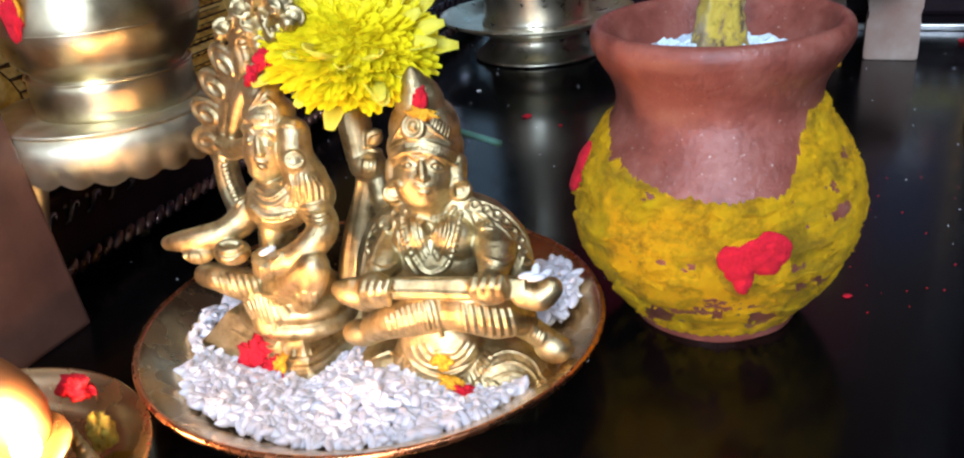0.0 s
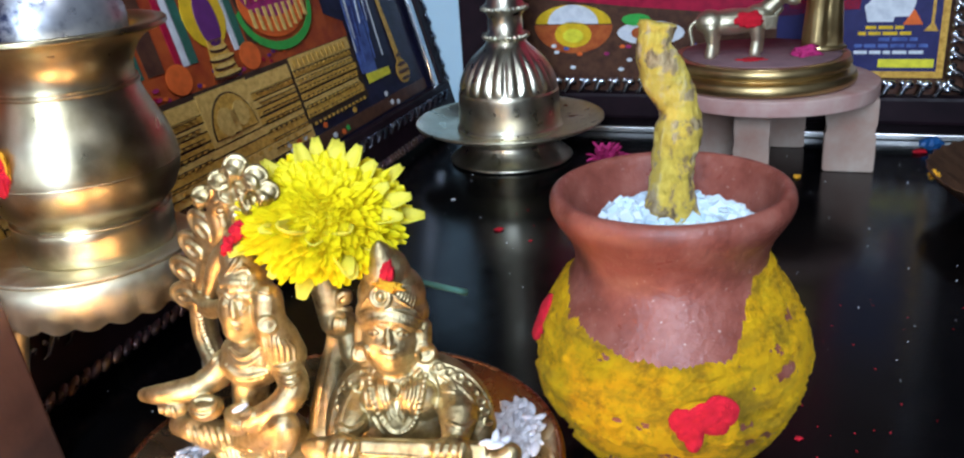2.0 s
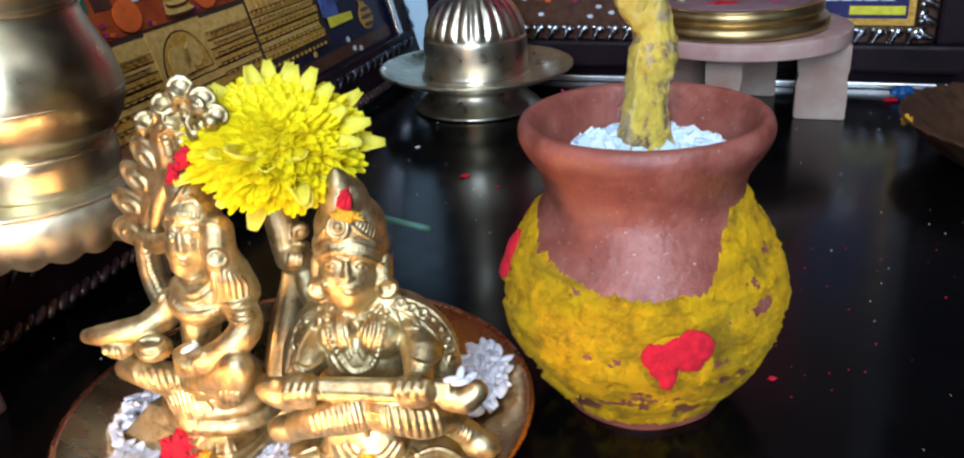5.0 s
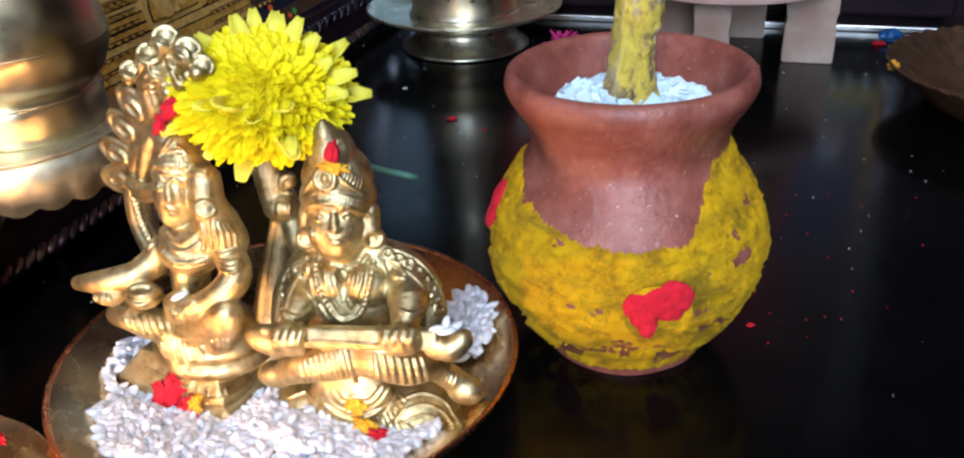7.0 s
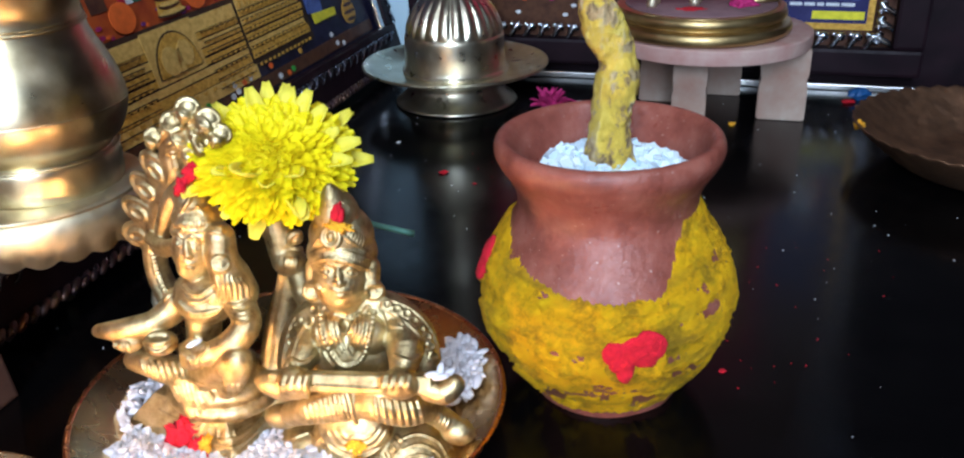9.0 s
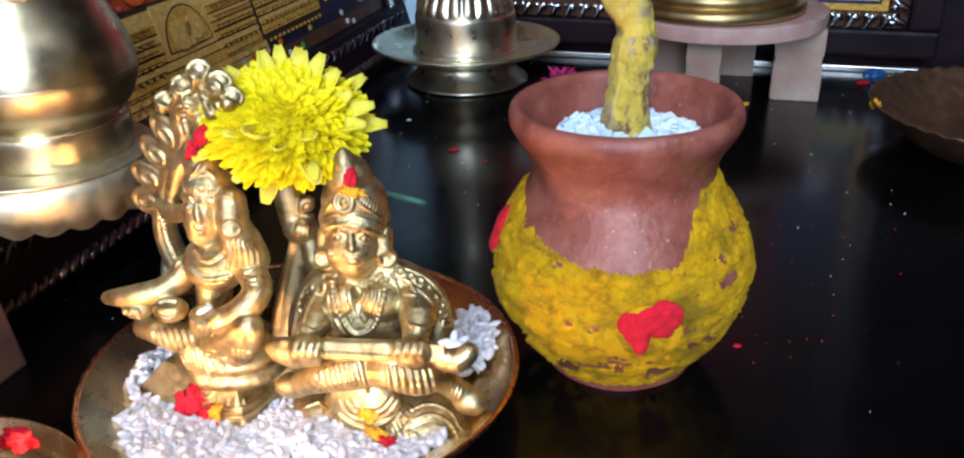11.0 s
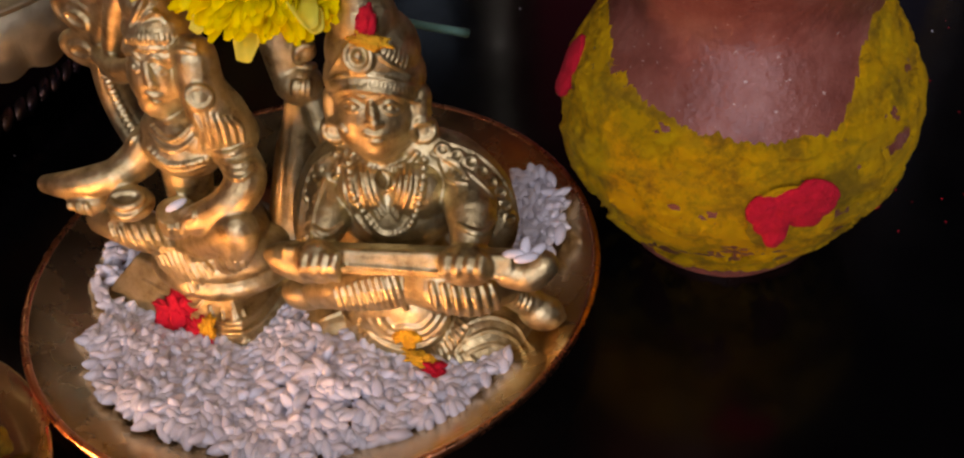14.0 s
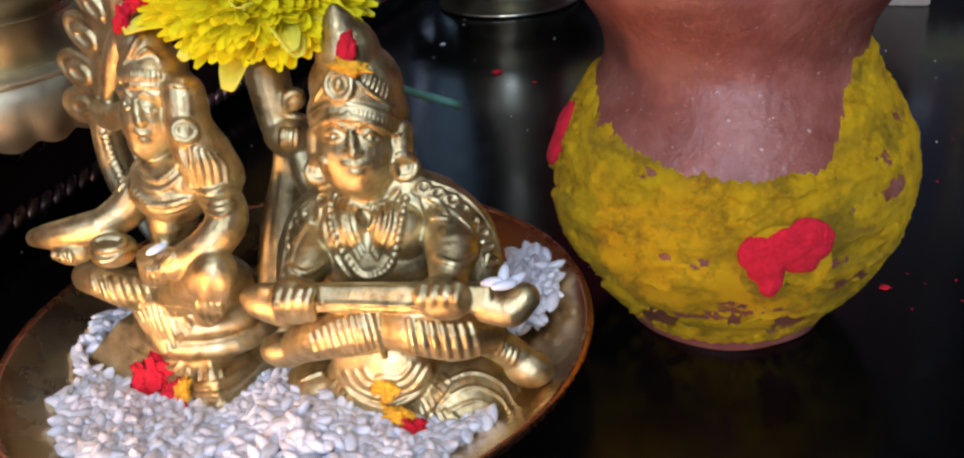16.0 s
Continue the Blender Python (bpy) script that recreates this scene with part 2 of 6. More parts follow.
def tube(bm, pts, radii, seg=14):
    """A closed tube through the points."""
    pts = [Vector(p) for p in pts]
    if not hasattr(radii, "__len__"):
        radii = [radii] * len(pts)
    rings, side = [], None
    for i, p in enumerate(pts):
        d = (pts[min(i + 1, len(pts) - 1)] - pts[max(i - 1, 0)]).normalized()
        if side is None:
            side = d.orthogonal().normalized()
        side = (side - d * side.dot(d)).normalized()
        up = d.cross(side)
        rings.append([bm.verts.new(p + radii[i] * (math.cos(a) * side + math.sin(a) * up)) for a in (2 * math.pi * k / seg for k in range(seg))])
    for a, b in zip(rings, rings[1:]):
        for k in range(seg):
            bm.faces.new((a[k], a[(k + 1) % seg], b[(k + 1) % seg], b[k]))
    bm.faces.new(rings[0][::-1])
    bm.faces.new(rings[-1])


def limb(bm, pts, radii):
    """A tube with round joints and ends."""
    tube(bm, pts, radii, 16)
    for p, r in zip(pts, radii):
        ell(bm, p, (r, r, r), seg=14)


def beads(bm, pts, r, step):
    """A row of beads along a line of points."""
    pts = [Vector(p) for p in pts]
    for a, b in zip(pts, pts[1:]):
        k = max(1, round((b - a).length / step))
        for i in range(k):
            ell(bm, a.lerp(b, i / k), (r, r, r), seg=8)


def arc(c, rx, rz, a0, a1, k=12, bow=0.0):
    """Points on an arc in the x-z plane that bows towards the front."""
    out = []
    for i in range(k + 1):
        a = radians(a0 + (a1 - a0) * i / k)
        out.append((c[0] + rx * math.cos(a), c[1] - bow * abs(math.sin(a)), c[2] + rz * math.sin(a)))
    return out


def smooth_curve(pts, k=6):
    """A Catmull-Rom line through the points."""
    p = [Vector(q) for q in pts]
    p = [p[0] * 2 - p[1]] + p + [p[-1] * 2 - p[-2]]
    out = []
    for i in range(1, len(p) - 2):
        for j in range(k):
            t = j / k
            out.append(0.5 * (2 * p[i] + (p[i + 1] - p[i - 1]) * t + (2 * p[i - 1] - 5 * p[i] + 4 * p[i + 1] - p[i + 2]) * t * t
                              + (3 * p[i] - p[i - 1] - 3 * p[i + 1] + p[i + 2]) * t ** 3))
    return out + [p[-2]]


def lathe(profile, seg=64, wave=None, bm=None, close=False):
    """Turns (radius, height) points about z. wave(angle, radius, height) may shift a vertex: returns (radius, height)."""
    bm = bm or bmesh.new()
    rings = []
    for r, z in profile:
        ring = []
        for k in range(seg):
            a = 2 * math.pi * k / seg
            rr, zz = wave(a, r, z) if wave else (r, z)
            ring.append(bm.verts.new((rr * math.cos(a), rr * math.sin(a), zz)))
        rings.append(ring)
    if close:
        rings.append(rings[0])
    for a, b in zip(rings, rings[1:]):
        for k in range(seg):
            bm.faces.new((a[k], a[(k + 1) % seg], b[(k + 1) % seg], b[k]))
    if not close:
        for ring in (rings[0], rings[-1]):
            if (ring[0].co.xy).length > 1e-5:
                bm.faces.new(ring)
    return bm


def profile_curve(pts, k=5):
    return [(max(1e-4, q.x), q.z) for q in smooth_curve([(r, 0, z) for r, z in pts], k)]


def box(bm, c, size, m=None, bevel=0.0):
    """A box of the given centre and size, its edges rounded."""
    mm = (m or Matrix()) @ Matrix.LocRotScale(c, None, size)
    made = bmesh.ops.create_cube(bm, size=1, matrix=mm)
    if bevel:
        es = list({e for v in made["verts"] for e in v.link_edges})
        bmesh.ops.bevel(bm, geom=es, offset=bevel, segments=2, affect="EDGES", profile=0.6)


# the niche is turned against the plate: u along its back, v towards its back
TURN = -21.8
NICHE = pose(0, 0, 0, 0, 0, TURN)


def niche(u, v, z, rz=0.0):
    return NICHE @ pose(u, v, z, 0, 0, rz)


# ---------------------------------------------------------------- the setting


def slab(name, mat, c, size, bevel=0.0, m=None, label="", category=""):
    bm = bmesh.new()
    box(bm, c, size, None, bevel)
    ob = part(name, bm, mat, smooth=False)
    ob.matrix_world = m or NICHE
    tagged(ob, label, category, kind="structure")
    return ob


slab("table_top", TABLE, (0.25, -0.1, -0.015), (1.5, 1.26, 0.03), 0.003, label="black polished table top with dust specks", category="table top")
# dark panels and roof are added so that the table top reflects black
slab("added_back_panel", DARKWOOD, (0.25, 0.56, 0.36), (1.6, 0.05, 0.78), label="dark back panel, added to keep table reflections dark", category="wall")
slab("wall_strip", WALLBLUE, (-0.19, 0.527, 0.115), (0.13, 0.012, 0.23), label="pale blue painted strip of wall between the pictures", category="wall")
slab("added_left_panel", DARKWOOD, (-0.53, 0.22, 0.36), (0.05, 0.63, 0.78), label="unseen dark side panel, added to keep reflections dark", category="wall")
slab("added_right_panel", DARKWOOD, (1.03, 0.22, 0.36), (0.05, 0.63, 0.78), label="unseen dark side panel, added to keep reflections dark", category="wall")
slab("added_roof_panel", DARKWOOD, (0.25, 0.24, 0.77), (1.6, 0.62, 0.03), label="unseen dark roof panel, added to keep reflections dark", category="ceiling")
# unseen room box, added for bounced light and for reflections in the brass
slab("unseen_wall_back", CREAM, (0.25, -2.6, 0.6), (3.6, 0.05, 2.8), label="unseen plain tan wall, added to bounce and reflect light", category="wall")
slab("unseen_wall_left", CREAM, (-1.55, -1.0, 0.6), (0.05, 3.2, 2.8), label="unseen plain tan wall, added to bounce and reflect light", category="wall")
slab("unseen_wall_right", DARKWOOD, (2.05, -1.0, 0.6), (0.05, 3.2, 2.8), label="unseen dark wall, added to close the room box", category="wall")
slab("floor", CREAM, (0.25, -1.0, -0.78), (3.6, 3.4, 0.05), label="unseen plain tan floor, added to close the room box", category="floor")
slab("ceiling", CREAM, (0.25, -1.0, 2.0), (3.6, 3.4, 0.05), label="unseen plain tan ceiling, added to close the room box", category="ceiling")
slab("metal_trim", RAIL, (0.25, 0.508, 0.0025), (1.4, 0.005, 0.005), 0.001, label="thin bright metal strip along the table's back edge", category="trim")

# ---------------------------------------------------------------- the pictures


def flat_shape(name, pts, mat, parent, lift):
    """A flat shape of the picture, as a thin raised sheet. Points are (s, h) in its plane."""
    bm = bmesh.new()
    f = bm.faces.new([bm.verts.new((s, h, 0)) for s, h in pts])
    e = bmesh.ops.extrude_face_region(bm, geom=[f])
    bmesh.ops.translate(bm, vec=(0, 0, lift), verts=[v for v in e["geom"] if isinstance(v, bmesh.types.BMVert)])
    return part(name, bm, mat, parent, smooth=False)


def print_colour(name, colour, c2=None, scale=120):
    return surface("print_" + name, [(0.3, c2 or tuple(0.75 * k for k in colour)), (0.6, colour)], scale, (0.3, 0.42), gloss=0.2)


INK = {k: print_colour(k, *v) for k, v in {
    "gold": ((0.74, 0.44, 0.08), (0.44, 0.22, 0.03), 260), "pale_gold": ((0.82, 0.56, 0.16), (0.58, 0.34, 0.08), 240), "dark": ((0.05, 0.03, 0.02),),
    "red": ((0.46, 0.09, 0.02), (0.26, 0.03, 0.015), 60), "orange": ((0.85, 0.16, 0.03),), "green": ((0.05, 0.42, 0.07),), "teal": ((0.03, 0.14, 0.10),),
    "magenta": ((0.42, 0.03, 0.16), (0.18, 0.02, 0.10)), "yellow": ((0.80, 0.52, 0.02),), "night": ((0.018, 0.018, 0.05), (0.008, 0.008, 0.02)),
    "water": ((0.10, 0.16, 0.42), (0.04, 0.06, 0.2)), "white": ((0.75, 0.78, 0.8), (0.55, 0.58, 0.62)), "purple": ((0.14, 0.03, 0.18),),
    "navy": ((0.03, 0.03, 0.12),), "crimson": ((0.42, 0.01, 0.045), (0.25, 0.005, 0.03)), "brown": ((0.10, 0.045, 0.025), (0.05, 0.02, 0.015)),
    "claypot": ((0.48, 0.12, 0.03), (0.30, 0.05, 0.015)), "lemon": ((0.85, 0.78, 0.05),)}.items()}


def disc(s, h, rs, rh, k=20, a0=0, a1=360):
    return [(s + rs * math.cos(radians(a0 + (a1 - a0) * i / k)), h + rh * math.sin(radians(a0 + (a1 - a0) * i / k))) for i in range(k if a1 - a0 == 360 else k + 1)]


def rect(s0, h0, s1, h1):
    return [(s0, h0), (s1, h0), (s1, h1), (s0, h1)]


def scroll_strip(name, a, b, width, mat, parent, pitch=0.016, lift=0.004):
    """A moulding of S-shaped raised scrolls from a to b."""
    bm = bmesh.new()
    a, b = Vector((*a, lift)), Vector((*b, lift))
    d = (b - a).normalized()
    w = Vector((-d.y, d.x, 0))
    k = round((b - a).length / pitch)
    for i in range(k):
        c = a.lerp(b, (i + 0.5) / k)
        pts = [c + d * (pitch * 0.5 * x) + w * (width * 0.36 * y) for x, y in ((-1, -0.9), (-0.5, -0.7), (-0.1, 0.1), (0.3, 0.8), (0.75, 0.6), (0.6, 0.1))]
        tube(bm, smooth_curve(pts, 3), [width * 0.06 + width * 0.10 * math.sin(math.pi * j / 15) for j in range(16)], 6)
        ell(bm, c + d * (pitch * -0.2) + w * (width * 0.3), (width * 0.15, width * 0.15, width * 0.12), seg=8)
    return part(name, bm, mat, parent)


def rope_strip(name, a, b, r, mat, parent, z):
    bm = bmesh.new()
    a, b = Vector((*a, z)), Vector((*b, z))
    d = (b - a).normalized()
    w = Vector((-d.y, d.x, 0))
    k = round((b - a).length / (r * 1.7))
    q = (d + w * 0.8).to_track_quat("Z", "Y").to_euler()
    for i in range(k):
        ell(bm, a.lerp(b, (i + 0.5) / k), (r * 0.62, r * 0.62, r * 1.25), [math.degrees(x) for x in q], 10)
    return part(name, bm, mat, parent)


# large picture that leans along the left side
LEAN = 15
left_pic = root("framed_picture", 0, 0, 0)
left_pic.matrix_world = NICHE @ pose(-0.15, 0, 0, 90 - 0, 0, 90) @ pose(0, 0, 0, -LEAN, 0, 0)
tagged(left_pic, "large leaning framed temple print under glass, dark frame with rope edging", "picture")
S0, S1, H1 = -0.22, 0.53, 0.62
bm = bmesh.new()
box(bm, ((S0 + S1) / 2, H1 / 2 + 0.012, -0.012), (S1 - S0, H1 - 0.02, 0.012))
part("backing", bm, DARKWOOD, left_pic, smooth=False)
for nm, r4 in (("frame_rail", (S0, 0.012, S1, 0.041)), ("frame_rail", (S0, H1 - 0.03, S1, H1)), ("frame_stile", (S0, 0.041, S0 + 0.03, H1 - 0.03)), ("frame_stile", (S1 - 0.025, 0.041, S1, H1 - 0.03))):
    bm = bmesh.new()
    box(bm, ((r4[0] + r4[2]) / 2, (r4[1] + r4[3]) / 2, -0.001), (r4[2] - r4[0], r4[3] - r4[1], 0.012), None, 0.002)
    part(nm, bm, DARKWOOD, left_pic, smooth=False)
scroll_strip("scroll_moulding", (S0 + 0.03, 0.031), (S1 - 0.02, 0.031), 0.010, DARK_SILVER, left_pic, 0.013, 0.006)
scroll_strip("scroll_moulding", (S1 - 0.012, 0.04), (S1 - 0.012, H1 - 0.03), 0.009, DARK_SILVER, left_pic, 0.013, 0.006)
rope_strip("rope_edging", (S0, 0.010), (S1, 0.010), 0.0042, ROPE, left_pic, 0.004)
bm = bmesh.new()
box(bm, (S1 - 0.031, H1 / 2, 0.001), (0.008, H1 - 0.08, 0.004), None, 0.001)
part("silver_fillet", bm, SILVER, left_pic, smooth=False)
canvas = bmesh.new()
box(canvas, ((S0 + S1) / 2, H1 / 2, -0.005), (S1 - S0 - 0.05, H1 - 0.06, 0.002))
part("print_sheet", canvas, INK["night"], left_pic, smooth=False)


def on_left(name, pts, ink, layer=0):
    o = flat_shape(name, pts, INK[ink], left_pic, 0.0004)
    o.location.z = -0.004 + 0.0005 * layer
    return o


on_left("printed_floor", rect(S0 + 0.03, 0.10, 0.384, 0.40), "red")
on_left("printed_floor", [(0.384, 0.10), (0.384, 0.15), (0.36, 0.15), (0.36, 0.12)], "red")
for k, (h0, h1, ink) in enumerate(((0.100, 0.109, "pale_gold"), (0.0955, 0.0995, "gold"), (0.090, 0.0945, "pale_gold"), (0.0845, 0.089, "gold"), (0.079, 0.083, "gold"), (0.073, 0.0775, "pale_gold"), (0.066, 0.072, "gold"))):
    on_left("printed_step", rect(0.293, h0, 0.38 - 0.002 * (k % 3), h1), ink, 2)
    on_left("printed_step", rect(S0 + 0.03, h0 - 0.003, 0.289, h1 - 0.003), ink, 2)
for k in range(7):
    h = 0.0995 - 0.0062 * k
    on_left("printed_line", rect(0.293, h - 0.0009, 0.376, h), "dark", 4)
    on_left("printed_line", rect(S0 + 0.03, h - 0.0042, 0.180, h - 0.0034), "dark", 4)
    on_left("printed_line", rect(0.243, h - 0.0042, 0.288, h - 0.0034), "dark", 4)
for k in range(12):
    on_left("printed_line", rect(0.296 + 0.0066 * k, 0.1018, 0.2985 + 0.0066 * k, 0.1068), "gold", 4)
on_left("printed_step_shadow", rect(S0 + 0.03, 0.060, 0.384, 0.1095), "dark", 1)
on_left("printed_step", rect(S0 + 0.03, 0.0535, 0.292, 0.0625), "pale_gold", 2)
for k in range(40):
    on_left("printed_bead", rect(-0.15 + 0.011 * k, 0.0595, -0.146 + 0.011 * k, 0.0615), "gold", 3) if -0.15 + 0.011 * k < 0.28 else None
for s in (0.212, 0.012):
    on_left("printed_panel", rect(s - 0.026, 0.0755, s + 0.026, 0.1075), "pale_gold", 3)
    on_left("printed_panel_edge", disc(s, 0.0785, 0.0225, 0.0255, 16, 0, 180), "dark", 4)
    on_left("printed_panel_arch", disc(s, 0.0790, 0.0212, 0.0238, 16, 0, 180), "gold", 5)
    on_left("printed_panel_relief", disc(s - 0.008, 0.087, 0.009, 0.009, 12), "pale_gold", 6)
    on_left("printed_panel_relief", disc(s + 0.008, 0.089, 0.008, 0.008, 12), "pale_gold", 6)
    on_left("printed_panel_relief", rect(s - 0.002, 0.079, s + 0.003, 0.093), "pale_gold", 6)
# plain cloth-like and pillar-like shapes above the steps
on_left("printed_arc", [p for p in disc(0.30, 0.145, 0.046, 0.030, 20, 180, 360)] + [p for p in disc(0.30, 0.147, 0.042, 0.026, 20, 180, 360)][::-1], "green", 3)
on_left("printed_cloth", disc(0.30, 0.150, 0.040, 0.026, 20, 180, 360) + [(0.33, 0.21), (0.275, 0.21)], "orange", 2)
on_left("printed_cloth", disc(0.30, 0.158, 0.037, 0.020, 20, 180, 360) + [(0.33, 0.23), (0.275, 0.23)], "magenta", 3)
for k in range(9):
    s = 0.268 + 0.008 * k
    on_left("printed_pleat", [(s, 0.134 - 0.006 * math.sin(math.pi * k / 8)), (s + 0.0035, 0.133 - 0.006 * math.sin(math.pi * k / 8)), (s + 0.0035, 0.146), (s, 0.146)], "pale_gold", 4)
on_left("printed_lotus", disc(0.223, 0.150, 0.020, 0.020), "yellow", 2)
on_left("printed_lotus", disc(0.224, 0.147, 0.010, 0.017), "purple", 3)
on_left("printed_stand", [(0.211, 0.112), (0.237, 0.112), (0.231, 0.135), (0.216, 0.135)], "gold", 3)
for s in (0.18, 0.253):
    on_left("printed_tassel", disc(s, 0.119, 0.011, 0.009), "orange", 3)
for s, ink, w in ((0.192, "white", 0.005), (0.199, "teal", 0.006), (0.186, "crimson", 0.004), (0.244, "white", 0.004), (0.250, "teal", 0.006), (0.165, "brown", 0.010), (0.15, "teal", 0.006), (0.262, "brown", 0.007), (0.12, "gold", 0.012), (0.09, "orange", 0.01), (0.06, "gold", 0.012), (0.02, "crimson", 0.02)):
    on_left("printed_pillar", [(s - w, 0.30), (s + w, 0.30), (s + w * 0.7, 0.125), (s - w * 0.7, 0.125)], ink, 1)
on_left("printed_water", [(0.385, 0.078), (0.41, 0.074), (0.43, 0.30), (0.405, 0.30)], "water", 2)
on_left("printed_water", [(0.36, 0.13), (0.385, 0.12), (0.40, 0.30), (0.37, 0.30)], "night", 1)
on_left("printed_bank", [(0.39, 0.069), (0.43, 0.069), (0.43, 0.075), (0.39, 0.077)], "lemon", 3)
on_left("printed_lamp", disc(0.454, 0.066, 0.012, 0.010), "gold", 2)
on_left("printed_lamp", [(0.450, 0.07), (0.458, 0.07), (0.452, 0.13), (0.447, 0.13)], "gold", 2)
on_left("printed_ground", rect(S0 + 0.03, 0.043, 0.49, 0.0525), "brown", 1)
rnd = random.Random(4)
for k in range(16):
    s = rnd.uniform(0.20, 0.47)
    on_left("printed_petal", disc(s, rnd.uniform(0.045, 0.058), 0.0028, 0.0022, 8), rnd.choice(["orange", "lemon", "white", "green", "gold"]), 3)

# carved courses of the printed steps: dentils and leaf shapes in rows
for k in range(7):
    h = 0.1015 - 0.0062 * k
    for j in range(13):
        on_left("printed_dentil", rect(0.295 + 0.0064 * j, h - 0.0040, 0.2978 + 0.0064 * j, h - 0.0022), "gold", 5)
    for j in range(7):
        on_left("printed_dentil", rect(0.245 + 0.0064 * j, h - 0.0072, 0.2475 + 0.0064 * j, h - 0.0060), "gold", 5)
    for j in range(8):
        on_left("printed_dentil", rect(0.130 + 0.0064 * j, h - 0.0072, 0.1328 + 0.0064 * j, h - 0.0060), "gold", 5)
# pot-shaped stand under the central form, petals strewn on the red floor, pleats of the fan
for h, w in ((0.113, 0.015), (0.118, 0.011), (0.123, 0.013), (0.129, 0.009)):
    on_left("printed_ring", disc(0.224, h, w, 0.0022, 12), "brown", 4)
    on_left("printed_ring", disc(0.224, h + 0.0007, w * 0.92, 0.0014, 12), "pale_gold", 5)
for k in range(34):
    on_left("printed_petal", disc(rnd.uniform(0.10, 0.30), rnd.uniform(0.1105, 0.1175), rnd.uniform(0.0015, 0.0034), 0.0013, 7), rnd.choice(["purple", "magenta", "crimson", "purple", "orange"]), 2)
for k in range(12):
    s = 0.266 + 0.0062 * k
    on_left("printed_pleat", [(s, 0.150), (s + 0.0016, 0.150), (0.30 + (s + 0.0016 - 0.30) * 0.7, 0.178), (0.30 + (s - 0.30) * 0.7, 0.178)], "crimson" if k % 2 else "pale_gold", 5)
for k in range(14):
    s = rnd.uniform(0.385, 0.43)
    on_left("printed_ripple", [(s, 0.085 + 0.01 * (k % 4)), (s + 0.0015, 0.085 + 0.01 * (k % 4)), (s + 0.008, 0.13 + 0.012 * (k % 5)), (s + 0.006, 0.13 + 0.012 * (k % 5))], rnd.choice(["water", "white", "navy"]), 3)
for h, w in ((0.060, 0.008), (0.066, 0.011), (0.072, 0.0085), (0.080, 0.005)):
    on_left("printed_ring", disc(0.4535, h, w, 0.0016, 10), "brown", 4)

# picture on the back wall
back_pic = root("framed_picture", 0, 0, 0)
back_pic.matrix_world = NICHE @ pose(0, 0.512, 0, 90, 0, 0)
tagged(back_pic, "framed offering print with ornate silver inner moulding, dark outer frame", "picture")
B0, B1, BH = -0.136, 0.292, 0.46
bm = bmesh.new()
box(bm, ((B0 + B1) / 2, BH / 2 + 0.01, -0.012), (B1 - B0, BH - 0.01, 0.01))
part("backing", bm, DARKWOOD, back_pic, smooth=False)
for nm, r4 in (("frame_rail", (B0, 0.012, B1, 0.034)), ("frame_rail", (B0, BH - 0.02, B1, BH)), ("frame_stile", (B0, 0.034, B0 + 0.044, BH - 0.02)), ("frame_stile", (B1 - 0.024, 0.034, B1, BH - 0.02))):
    bm = bmesh.new()
    box(bm, ((r4[0] + r4[2]) / 2, (r4[1] + r4[3]) / 2, -0.001), (r4[2] - r4[0], r4[3] - r4[1], 0.013), None, 0.003)
    part(nm, bm, DARKWOOD, back_pic, smooth=False)
scroll_strip("scroll_moulding", (B0 + 0.054, 0.040), (B1 - 0.034, 0.040), 0.017, SILVER, back_pic, 0.0125)
scroll_strip("scroll_moulding", (B1 - 0.031, 0.036), (B1 - 0.031, BH - 0.03), 0.017, SILVER, back_pic, 0.0125)
scroll_strip("scroll_moulding", (B0 + 0.050, 0.045), (B0 + 0.050, BH - 0.03), 0.015, SILVER, back_pic, 0.0125)


def on_back(name, pts, ink, layer=0):
    o = flat_shape(name, pts, INK[ink], back_pic, 0.0004)
    o.location.z = -0.006 + 0.0005 * layer
    return o


on_back("print_sheet", rect(B0 + 0.02, 0.034, B1 - 0.02, BH - 0.02), "brown", 0)
on_back("printed_border", rect(0.19, 0.047, 0.2525, 0.052), "gold", 2)
on_back("printed_panel", rect(0.13, 0.052, 0.2525, 0.20), "navy", 1)
on_back("printed_border", rect(0.2475, 0.052, 0.2525, 0.20), "gold", 2)
on_back("printed_bar", rect(0.206, 0.055, 0.2455, 0.0615), "lemon", 2)
for h, s0, s1, ink in ((0.0655, 0.188, 0.241, "white"), (0.0705, 0.188, 0.241, "water"), (0.0755, 0.205, 0.236, "water"), (0.080, 0.19, 0.228, "yellow"), (0.0845, 0.195, 0.222, "yellow")):
    s = s0
    while s < s1 - 0.004:
        w = rnd.uniform(0.005, 0.011)
        on_back("printed_bar", rect(s, h, min(s + w, s1), h + 0.0026), ink, 2)
        s += w + 0.0016
on_back("printed_jar", [(0.196, 0.09), (0.214, 0.09), (0.217, 0.102), (0.211, 0.108), (0.199, 0.108), (0.193, 0.102)], "white", 2)
on_back("printed_jar", [(0.214, 0.094), (0.226, 0.094), (0.229, 0.106), (0.222, 0.112), (0.213, 0.108)], "white", 3)
on_back("printed_cone", [(0.221, 0.088), (0.235, 0.088), (0.228, 0.100)], "orange", 4)
